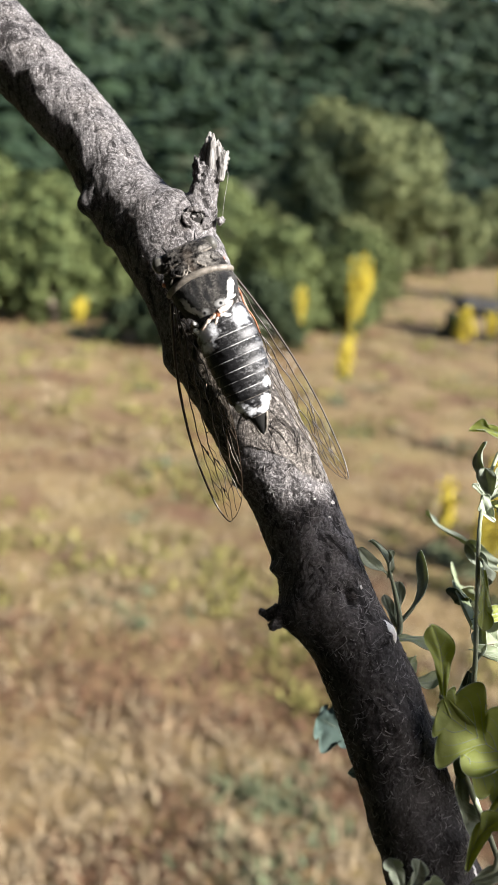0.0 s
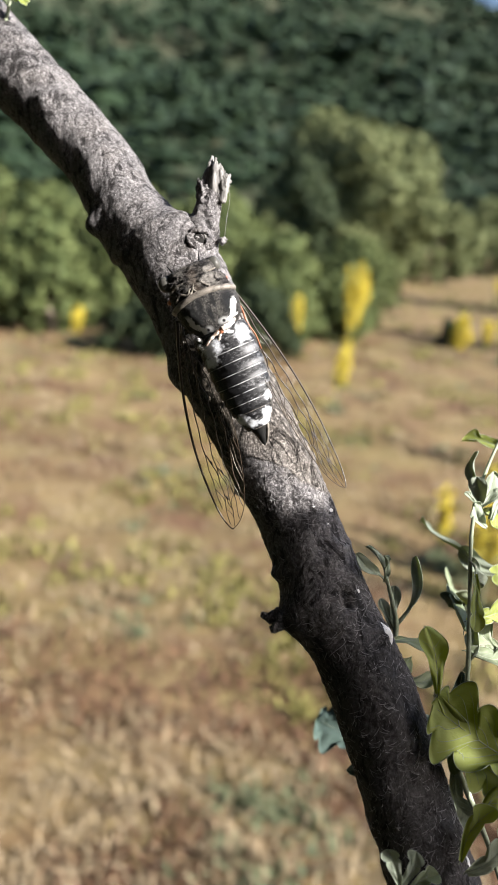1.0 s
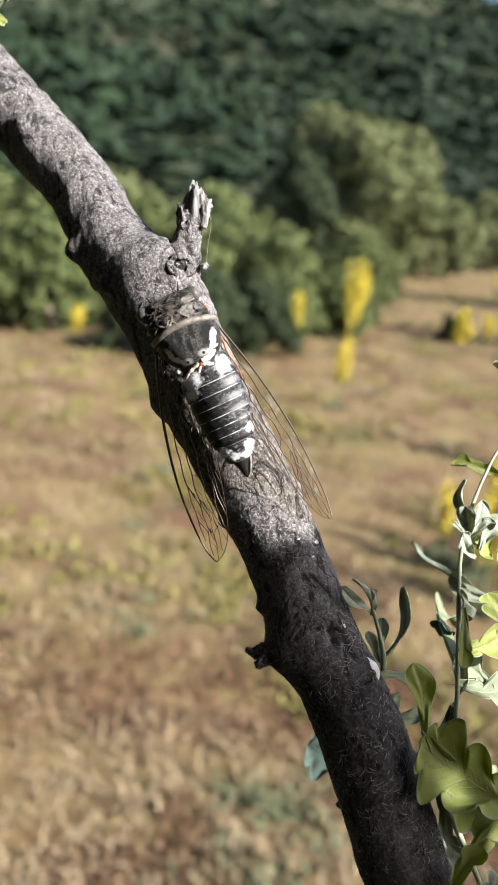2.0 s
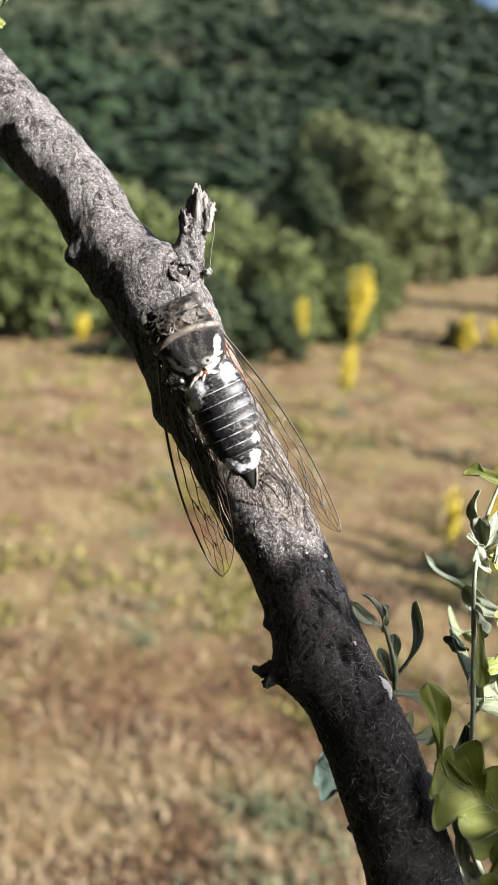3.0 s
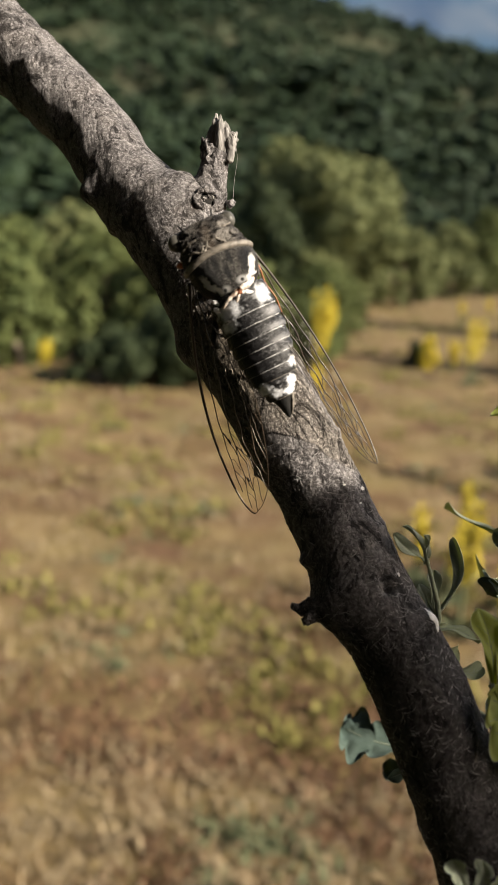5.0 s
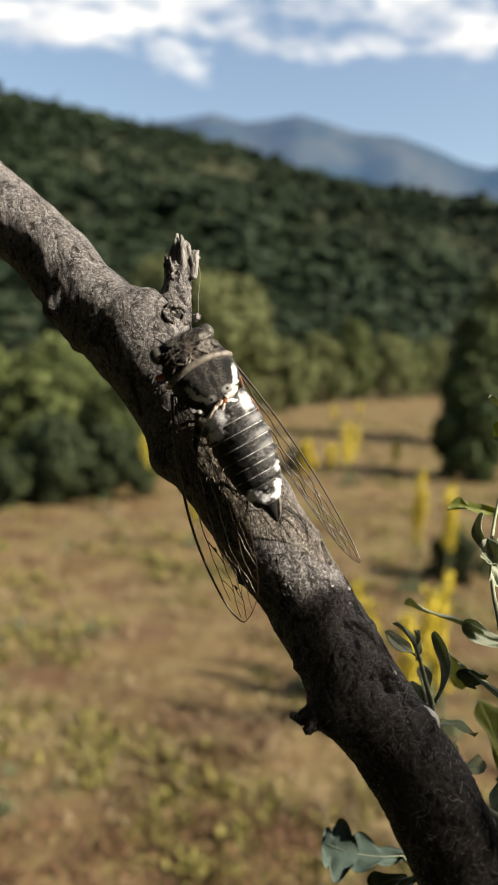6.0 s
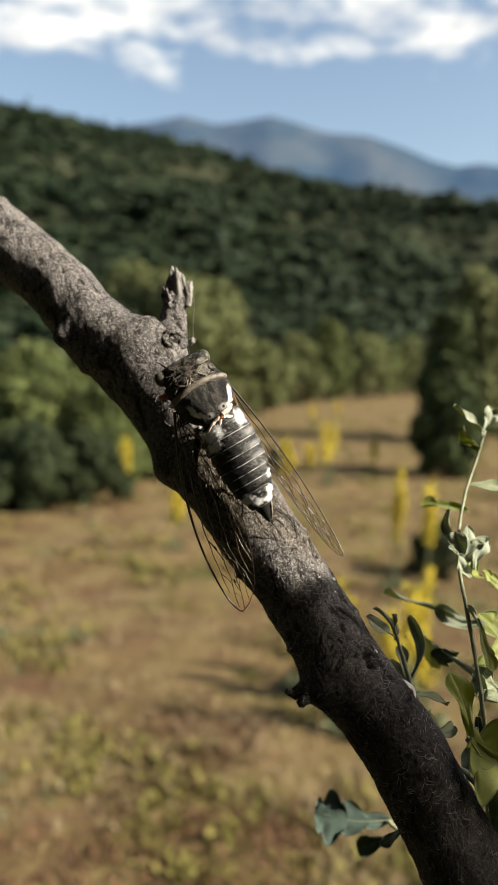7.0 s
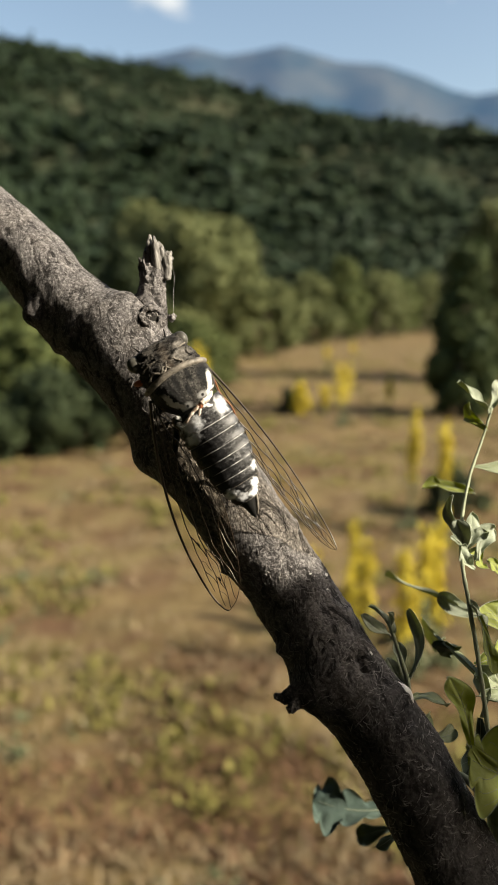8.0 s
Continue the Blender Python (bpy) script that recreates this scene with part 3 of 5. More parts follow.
# knots and hollows: place, reach and height
KNOBS = [(-22.6, 33.2, -117, 1.7, 1.5), (-31.1, 53.7, -122.2, 1.5, 1.3), (-11, 9.6, -115, 3.2, 2), (4.5, -17.4, -106.53, 0.98, 0.7), (6.2, -23.3, -104.6, 2.7, 2.0), (-6.9, 29.2, -110.8, 2.6, 0.6),
        (12.78, -19.76, -101.5, 0.68, -1.7), (13.21, -21.02, -100.95, 0.67, -1.9), (25.55, -48.37, -94.91, 2.01, 1.2), (-9.5, 31.5, -111, 2.2, 0.9),
        (18.58, -24.77, -101, 1.52, 0.8), (12.32, -13.8, -103.81, 0.89, 0.5), (-14.5, 24.5, -117, 2.5, 0.8)]
RINGS = [(6.6, -3.2, -106.93, 0.55, 0.35), (-13.5, 31, -113, 0.8, 0.4), (10.8, -15.22, -104.11, 0.6, 0.25), (-34.5, 58.4, -124, 0.7, 0.3)]


def bark_relief(strength=1.0):
    axis = Vector((0.42, -0.9, 0)).normalized()

    def relief(q, o):
        p = Vector(q) / MM
        h = 0.30 * noise.noise(p * 0.28) + 0.09 * noise.noise(Vector((p.x * 1.1, p.y * 0.55, p.z * 1.1)))
        downward = max(0.0, min(1.0, (14 - p.y) / 30))
        h += (0.04 + 0.12 * downward) * abs(noise.noise(Vector((p.x * 2.3, p.y * 1.4, p.z * 2.3)))) + (0.02 + 0.05 * downward) * noise.noise(p * 4.0)
        for x, y, z, r, k in KNOBS:
            d = (p.x - x) ** 2 + (p.y - y) ** 2 + (p.z - z) ** 2
            if d < 9 * r * r:
                h += k * math.exp(-d / (r * r))
        for x, y, z, r, k in RINGS:
            d = (p - Vector((x, y, z))).dot(axis) + 0.5 * noise.noise(p * 0.5)
            if abs(d) < 3 * r:
                h += k * math.exp(-d * d / (r * r))
        return h * MM * strength
    return relief


def branch():
    base = tagged(new("oak_branch"), "weathered grey oak branch with knots and a broken side twig", "branch")
    base.matrix_world = TWIG
    s = spline(LIMB, 30)
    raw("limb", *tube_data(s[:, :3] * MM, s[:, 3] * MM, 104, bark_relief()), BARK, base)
    inv = TWIG.inverted()
    foot = [tuple(inv @ Vector(p)) for p in ((0.058, 0.118, 1.20), (0.075, 0.115, 0.85), (0.070, 0.12, 0.4), (0.075, 0.13, -0.06))]
    p = spline([tuple(c * MM for c in LIMB[-2][:3]), tuple(c * MM for c in LIMB[-1][:3])] + foot, 12)
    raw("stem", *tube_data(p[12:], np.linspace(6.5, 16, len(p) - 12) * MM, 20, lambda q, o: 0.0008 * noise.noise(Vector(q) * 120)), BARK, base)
    # broken side twig
    t = spline([(-8.8, 26.5, -115.0, 4.4), (-6.9, 30.4, -113.6, 3.2), (-5.8, 33.0, -113, 2.15), (-5.35, 35.0, -112.8, 1.8), (-5.15, 36.4, -112.8, 1.75), (-5.0, 37.4, -112.8, 1.3)], 10)
    twig = raw("broken_twig", *tube_data(t[:, :3] * MM, t[:, 3] * MM, 72, lambda q, o: MM * (0.34 * noise.noise(Vector(q) / MM * 0.6) + 0.16 * noise.noise(Vector(q) / MM * 2.2) + 0.07 * noise.noise(Vector(q) / MM * 5))), BARK, base, "broken grey side twig")
    fibrous = lambda q, o: MM * (0.24 * noise.noise(Vector((q[0] * 2600, q[1] * 300, q[2] * 2600))) + 0.12 * noise.noise(Vector(q) / MM * 2.4))
    for pts in ([(-5.4, 36.0, -112.4, 0.75), (-5.15, 39.2, -112.6, 0.62), (-4.75, 42.1, -113.2, 0.18)], [(-4.6, 36.0, -111.8, 0.70), (-4.4, 39.3, -112.0, 0.60), (-4.25, 41.7, -112.6, 0.15)],
                [(-3.9, 35.6, -112.0, 0.65), (-3.65, 39.0, -112.3, 0.55), (-3.65, 41.0, -112.9, 0.14)], [(-6.0, 36.4, -112.6, 0.60), (-5.65, 39.0, -112.8, 0.48), (-5.35, 40.8, -113.2, 0.12)],
                [(-3.5, 35.0, -112.0, 0.60), (-3.0, 37.4, -111.9, 0.72), (-2.55, 39.0, -112.2, 0.40)], [(-5.0, 36.0, -113.6, 0.85), (-4.6, 39.0, -113.8, 0.70), (-4.3, 41.2, -113.9, 0.15)],
                [(-4.1, 36.0, -113.4, 0.75), (-3.4, 38.6, -113.6, 0.62), (-3.1, 40.2, -113.7, 0.15)]):
        w = spline(pts, 12)
        raw("splinter", *tube_data(w[:, :3] * MM, w[:, 3] * MM, 22, fibrous), WEATHERED, twig, "pale grey splinter")
    for at, size, m in (((-2.55, 38.2, -112.2), (0.55, 0.85, 0.6), WEATHERED), ((-2.95, 37.0, -112.1), (0.5, 0.6, 0.6), BARK), ((-6.35, 36.6, -112.2), (0.75, 1.75, 0.8), BARK), ((-5.6, 35.4, -111.5), (0.8, 1.0, 0.6), BARK), ((-3.3, 29.6, -112.6), (0.6, 0.5, 0.6), BARK)):
        v, f = blob_data(at, size, at[1], 0.7, 4)
        raw("bark_knuckle", [tuple(MM * c for c in p) for p in v], f, m, twig)
    thread = spline([(-2.5, 38.0, -111.8), (-2.2, 35.6, -112.2), (-2.7, 32.6, -112.4), (-3.0, 29.8, -112.6)], 8)
    raw("cobweb_thread", *tube_data(thread * MM, np.full(len(thread), 0.018 * MM), 5), FIBRE, twig, "fine pale thread of cobweb")
    # knot hole: a broken callus ring with crumbs of rotten wood in it
    axis = np.array((0.46, 0.08, 0.88))
    up = np.array((-0.55, 0.83, 0.0))
    up -= up.dot(axis) * axis
    up /= np.linalg.norm(up)
    out_ = np.cross(up, axis)
    mid = np.array((-6.35, 29.1, -109.55))
    loop = [mid + up * (1.35 + 0.3 * noise.noise(Vector((math.cos(a), math.sin(a), 3)))) * math.cos(a) + out_ * 1.75 * math.sin(a) + axis * 0.15 * math.sin(3 * a) for a in np.linspace(0, 2 * math.pi, 60)]
    raw("callus", *tube_data(np.array(loop) * MM, (0.50 + 0.16 * np.sin(np.linspace(0, 19, 60))) * MM, 16, lambda q, o: MM * (0.40 * noise.noise(Vector(q) / MM * 1.9) + 0.16 * noise.noise(Vector(q) / MM * 5))), BARK, base, "rough callus round a knot hole")
    # Black lump paints the shade inside the ring; no hollow is modelled.
    v, f = blob_data((0, 0, 0), (1.15, 1.45, 0.5), 5, 0.3, 3)
    raw("hole_filler", [tuple(MM * (mid - axis * 0.35 + up * a + out_ * b + axis * c)) for a, b, c in v], f, HOLE_SHADE, base, "black lump painting the knot hole's shade")
    rng = np.random.default_rng(8)
    for _ in range(6):
        a, r = rng.uniform(0, 6.28), rng.uniform(0.3, 1.2)
        v, f = blob_data(tuple(mid + up * r * 0.8 * math.cos(a) + out_ * r * math.sin(a) + axis * rng.uniform(-0.1, 0.15)), (0.18, 0.26, 0.2), a, 0.8, 3)
        raw("rotten_crumb", [tuple(MM * c for c in p) for p in v], f, BARK if rng.random() < 0.6 else WEATHERED, base)
    # little dead spur
    for pts in ([(7.19, -23.58, -104.96, 2.22), (5.36, -23.66, -104.41, 1.39), (4.22, -23.48, -104.48, 1.04), (3.07, -23.31, -104.55, 0.70), (1.92, -23.22, -104.58, 0.30)],
                [(4.79, -23.57, -104.24, 1.12), (4.01, -24.44, -103.50, 0.77), (3.24, -24.71, -103.23, 0.42)], [(4.98, -23.48, -104.48, 0.97), (4.32, -22.77, -104.34, 0.70), (3.75, -22.41, -104.37, 0.35)]):
        w = spline(pts, 7)
        raw("spur", *tube_data(w[:, :3] * MM, w[:, 3] * MM, 24, lambda q, o: MM * (0.40 * noise.noise(Vector(q) / MM * 1.6) + 0.16 * noise.noise(Vector(q) / MM * 4))), BARK, base, "dead knobbly spur")
    # loose fibres of the bark
    rng = np.random.default_rng(2)
    relief = bark_relief()
    pieces = []
    for _ in range(2100):
        i = int((0.36 + 0.61 * rng.random() ** 0.8) * (len(s) - 2))
        c, r = s[i, :3], s[i, 3]
        ax = s[i + 1, :3] - s[i, :3]
        ax /= np.linalg.norm(ax)
        sd = np.cross(ax, [0, 0, 1.0])
        sd /= np.linalg.norm(sd)
        up = np.cross(sd, ax)
        a = rng.uniform(-0.1, math.pi + 0.1)
        ln = rng.uniform(0.18, 0.75)
        turn = rng.normal(0.0, 0.45)
        bend = rng.normal(0, 3.0)
        pts = []
        for u in np.linspace(0, 1, 5):
            al = ln * (u * math.cos(turn) - 0.5 * bend * u * u * math.sin(turn))
            ac = ln * (u * math.sin(turn) + 0.5 * bend * u * u * math.cos(turn))
            o = math.cos(a + ac / r) * sd + math.sin(a + ac / r) * up
            q = c + ax * al + o * r
            pts.append(q + o * (relief(q * MM, o) / MM + 0.025))
        k = rng.uniform(0.35, 0.9)
        pieces.append(tube_data(np.array(pts) * MM, np.array([0.014, 0.040, 0.046, 0.036, 0.010]) * k * MM, 4, None, False))
    v, f = joined(pieces)
    raw("bark_fibre", v, f, FIBRE, base, "fine pale curls of loose bark")["kind"] = "stuff"
    # whitish patches lying on the bark
    for at, a0, w_, l_ in ((15.05, 2.62, 2.0, 2.6), (13.71, 2.34, 0.5, 0.6), (16.8, 2.62, 0.5, 1.0), (12.35, 2.55, 1.0, 0.7), (12.5, 2.25, 0.5, 0.35), (12.25, 2.05, 0.4, 0.3), (19.1, 2.6, 0.9, 1.4)):
        i = int(at * 30)
        c, r = s[i, :3], s[i, 3]
        ax = s[i + 1, :3] - s[i, :3]
        ax /= np.linalg.norm(ax)
        sd = np.cross(ax, [0, 0, 1.0])
        sd /= np.linalg.norm(sd)
        up = np.cross(sd, ax)
        verts, faces = [], []
        for ring in range(7):
            for k in range(18):
                b_ = 2 * math.pi * k / 18
                edge = 1 + 0.55 * noise.noise(Vector((math.cos(b_) * 1.6, math.sin(b_) * 1.6, at)))
                al, ac = l_ * 0.5 * edge * ring / 6 * math.sin(b_), w_ * 0.5 * edge * ring / 6 * math.cos(b_)
                o = math.cos(a0 + ac / r) * sd + math.sin(a0 + ac / r) * up
                q = c + ax * al + o * r
                verts.append(tuple((q + o * (relief(q * MM, o) / MM + 0.10 - 0.14 * (ring / 6) ** 3)) * MM))
        for ring in range(6):
            for k in range(18):
                p0, p1 = ring * 18 + k, ring * 18 + (k + 1) % 18
                faces.append((p0, p1, p1 + 18, p0 + 18))
        raw("pale_patch", verts, faces, WHITISH, base, "small whitish patch")
    return base


branch()

# ---------------------------------------------------------------- oak leaves
FRESH = leaf_material("fresh_yellow_green_leaf", (0.26, 0.31, 0.06), (0.36, 0.40, 0.11), through=0.5)
MATURE = leaf_material("grey_green_leaf", (0.16, 0.20, 0.115), (0.27, 0.31, 0.20), through=0.3)
# Shade of the leaves behind the branch is put into this darker colour.
BLUISH = leaf_material("shaded_blue_green_leaf", (0.030, 0.050, 0.043), (0.055, 0.080, 0.070), through=0.15, rough=0.9)
DOWNY = leaf_material("downy_pale_leaf", (0.24, 0.28, 0.21), (0.40, 0.44, 0.36), through=0.25, rough=0.8)
SHOOT = plain_material("downy_shoot", (0.24, 0.27, 0.19), 0.8, 0.25, 500.0, 0.3)


def oak_leaf(parent, base, tip, face, width, material, lobes=3, curl=0.12, fold=0.25, label="", seed=0, rims=True):
    """A lobed leaf from base to tip (mm), its upper side towards face, width across the lobes in mm."""
    b, t = np.array(base, float), np.array(tip, float)
    ln = np.linalg.norm(t - b)
    ax = (t - b) / ln
    fc = np.array(face, float)
    side = np.cross(ax, fc)
    side /= np.linalg.norm(side)
    up = np.cross(side, ax)
    nu, nv = (84, 9) if rims else (36, 5)
    rng = np.random.default_rng(seed)
    ph = rng.uniform(-0.15, 0.15)
    twist, bend = rng.uniform(-1.1, 1.1), rng.uniform(-0.16, 0.16)
    side0, up0 = side, up
    verts, faces = [], []

    def half(u):
        env = (0.16 + 0.84 * min(1.0, u * 1.35) ** 1.3) * max(0.0, 1 - u ** 7) ** 0.5
        if lobes:
            return env * (0.46 + 0.54 * abs(math.sin(math.pi * (lobes + 0.5) * u ** 0.9 + ph)) ** 0.55)
        return env
    for i in range(nu + 1):
        u = i / nu
        w = 0.5 * width * half(u) + 0.10
        c_, s_ = math.cos(twist * (u - 0.3)), math.sin(twist * (u - 0.3))
        side, up = c_ * side0 + s_ * up0, c_ * up0 - s_ * side0
        shift = side0 * bend * ln * math.sin(math.pi * u)
        for k in range(-nv, nv + 1):
            q = k / nv
            lag = ln * (0.11 * abs(q) ** 1.5 if lobes else 0.02 * abs(q))
            p = b + ax * (ln * u + lag * math.sin(math.pi * u)) + side * w * q + shift
            h = fold * 0.8 * w * q * q - curl * ln * (u - 0.3) ** 2 * 1.6 + (0.075 if lobes else 0.16) * width * math.sin(9 * u + 2.5 * q + seed) * abs(q) ** 1.5 + 0.05 * width * noise.noise(Vector((u * 4, q * 2, seed)))
            h -= 0.25 * math.exp(-(q * 6) ** 2) * 0.5
            verts.append(tuple((p + up * h) * MM))
    m = 2 * nv + 1
    for i in range(nu):
        for k in range(2 * nv):
            a = i * m + k
            faces.append((a, a + 1, a + m + 1, a + m))
    side, up = side0, up0
    n0 = len(verts)
    verts += [tuple(np.array(v) - up * 0.11 * MM) for v in verts]
    faces += [tuple(j + n0 for j in reversed(f)) for f in faces]
    rim = [(i * m, (i + 1) * m) for i in range(nu)] + [((i + 1) * m + m - 1, i * m + m - 1) for i in range(nu)]
    faces += [(c, a, a + n0, c + n0) for a, c in rim]
    leaf = raw("leaf", verts, faces, material, parent, label)
    rib = [b + ax * ln * u + side * bend * ln * math.sin(math.pi * max(0, u)) + up * (-curl * ln * (u - 0.3) ** 2 * 1.6 - 0.09) for u in np.linspace(-0.06, 0.96, 14)]
    ribs = [tube_data(np.array(rib) * MM, np.linspace(0.09, 0.02, 14) * MM * (0.45 + width / 16), 6)]
    if rims:
        at = lambda i, k: np.array(verts[i * m + k + nv]) + up * 0.01 * MM
        for j in range(1, 2 + 2 * max(1, lobes)):
            i0 = int(nu * (0.10 + 0.75 * j / (2 + 2 * max(1, lobes))))
            for d in (-1, 1):
                path = [at(min(nu, i0 + 2 * abs(k)), d * k) for k in range(0, nv - 1)]
                ribs.append(tube_data(path, np.linspace(0.035, 0.012, len(path)) * MM * (0.5 + width / 16), 4, None, False))
    raw("midrib", *joined(ribs), SHOOT, leaf)
    # Downy rim; its pale colour also paints the sun's glow along the edge.
    if rims:
        edge = [np.array(verts[i * m]) for i in range(nu + 1)] + [np.array(verts[i * m + m - 1]) for i in range(nu, -1, -1)]
        raw("margin", *tube_data(edge, np.full(len(edge), (0.018 + 0.0025 * width) * MM), 5), DOWNY, leaf, "pale downy margin")
    return leaf


def shoot(label, stem, radius, leaves, seed, rims=True):
    base = tagged(new("oak_shoot"), label, "shoot", "leafy shoots on the branch")
    base.matrix_world = TWIG
    p = spline(stem, 10)
    raw("stem", *tube_data(p * MM, np.linspace(radius, radius * 0.5, len(p)) * MM, 10, lambda q, o: MM * 0.08 * noise.noise(Vector(q) / MM * 2)), SHOOT, base)
    for i, row in enumerate(leaves):
        oak_leaf(base, *row, seed=seed + i, rims=rims)
    return base


shoot("young downy shoot with small folded leaves", [(18.8, -31.0, -107), (20.6, -26.0, -106.5), (20.0, -21.5, -106), (18.9, -18.0, -104.3)], 0.45, [
    ((18.9, -18.0, -104.3), (15.2, -14.9, -102.2), (0.3, 0.6, 0.8), 1.6, DOWNY, 0, 0.3, 0.6),
    ((19.1, -18.5, -104.6), (17.2, -13.5, -104), (0.8, 0.2, 0.6), 1.3, DOWNY, 0, 0.25, 0.6),
    ((18.7, -18.6, -104.4), (18.9, -15.0, -103.4), (0.7, 0.0, 0.7), 1.4, DOWNY, 0, 0.1, 0.5),
    ((20.4, -25.8, -107), (25.1, -16.9, -112.6), (-0.75, 0.0, 0.7), 1.7, DOWNY, 0, -0.12, 0.6),
    ((20.3, -25.0, -107), (20.8, -19.8, -108.2), (0.3, 0, 1), 1.7, DOWNY, 0, 0.1, 0.4),
    ((20.2, -25.6, -106.6), (18.9, -21.4, -107.5), (0.3, 0, 1), 1.4, DOWNY, 0, 0.1, 0.4)], 1)
shoot("upright downy shoot with young leaves at its tip", [(28.5, -46.0, -106), (29.6, -36.0, -104.5), (30.0, -26.0, -104), (30.5, -16.0, -105), (31.4, -11.0, -107), (33.2, -6.0, -109.5), (37.0, 1.0, -112), (40.8, 6.0, -114), (43.5, 11.0, -114)], 0.36, [
    ((31.6, -8.0, -107.2), (30.4, -6.7, -106.6), (0, 0.5, 1), 0.7, DOWNY, 0, 0.1, 0.3),
    ((32.8, -7.6, -109), (32.4, -1.1, -110), (-0.7, 0.1, 0.7), 2.0, DOWNY, 0, 0.08, 0.5),
    ((32.0, -9.8, -107.6), (32.0, -4.6, -108), (-0.2, 0.2, 1), 2.8, DOWNY, 0, 0.15, 0.5),
    ((32.6, -9.0, -108), (35.3, -4.0, -108.8), (0.2, 0.1, 1), 2.6, DOWNY, 0, 0.1, 0.5),
    ((32.8, -8.8, -108), (36.4, -6.8, -108), (0.0, 0.5, 1), 1.9, DOWNY, 0, 0.1, 0.5),
    ((33.0, -9.6, -109), (36.8, -11.6, -111), (0.2, 0.5, 0.9), 3.5, FRESH, 0, 0.1, 0.3),
    ((41.5, -1.2, -121), (34.8, 1.6, -124), (0.1, 0.55, 0.85), 4.2, FRESH, 1, 0.15, 0.35),
    ((38.5, 2.5, -112.5), (45.5, 0.5, -113), (0.0, 0.5, 1), 3.4, MATURE, 1, 0.1, 0.3),
    ((42.0, 8.0, -114), (41.0, 12.6, -118), (-0.6, 0, 0.8), 2.6, FRESH, 0, 0.1, 0.5),
    ((43.0, 10.5, -113.5), (37.9, 15.5, -111), (0.4, 0.6, 0.7), 2.8, DOWNY, 0, 0.1, 0.5),
    ((43.2, 11.0, -114), (46.5, 15.0, -115), (-0.2, 0.3, 1), 2.9, DOWNY, 0, 0.1, 0.4),
    ((36.0, -18.2, -121), (32.1, -13.3, -140), (0.4, 0.7, 0.4), 2.6, DOWNY, 0, 0.05, 0.3),
    ((41.3, -20.2, -120), (33.6, -16.6, -123), (0.0, 0.3, 1), 3.2, DOWNY, 0, 0.1, 0.3),
    ((35.7, -29.9, -108.0), (31.7, -25.3, -108.0), (0.1, 0.3, 1), 4.6, MATURE, 2, 0.1, 0.25),
    ((41.5, -15.0, -112.0), (38.1, -11.2, -112.0), (0.1, 0.3, 1), 3.6, FRESH, 1, 0.1, 0.25),
    ((34.2, -10.6, -108.0), (38.9, -6.7, -110.0), (0.0, 0.2, 1), 3.2, DOWNY, 0, 0.1, 0.4),
    ((33.6, -11.8, -108.0), (31.8, -8.2, -107.0), (0.0, 0.2, 1), 2.3, DOWNY, 0, 0.1, 0.4),
    ((30.6, -15.5, -104.8), (32.4, -19.0, -103.6), (0.5, 0.3, 0.8), 2.2, DOWNY, 0, 0.3, 0.5),
    ((30.4, -17.2, -102), (29.4, -23.6, -97.5), (0.35, 0.3, 0.9), 2.8, FRESH, 1, 0.12, 0.25),
    ((30.2, -25.0, -105), (41.0, -26.5, -140), (0.1, 0.4, 0.9), 6.0, MATURE, 2, 0.1, 0.3),
    ((30.2, -24.0, -105), (38.0, -22.0, -108), (0.0, 0.3, 1), 6.0, FRESH, 2, 0.1, 0.25),
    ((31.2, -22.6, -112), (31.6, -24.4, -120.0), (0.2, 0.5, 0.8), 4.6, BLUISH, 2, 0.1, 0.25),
    ((39.3, -25.5, -112.0), (37.2, -17.7, -114.0), (0.2, 0.2, 1), 6.5, FRESH, 2, 0.1, 0.2),
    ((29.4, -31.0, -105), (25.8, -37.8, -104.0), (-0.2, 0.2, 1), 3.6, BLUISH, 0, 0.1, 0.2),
    ((30.0, -28.0, -105), (39.5, -29.0, -110), (0.0, 0.45, 0.9), 6.5, MATURE, 2, 0.1, 0.3),
    ((29.8, -31.0, -105), (31.4, -25.6, -108), (-0.8, 0.1, 0.6), 2.3, DOWNY, 0, 0.1, 0.4)], 11)
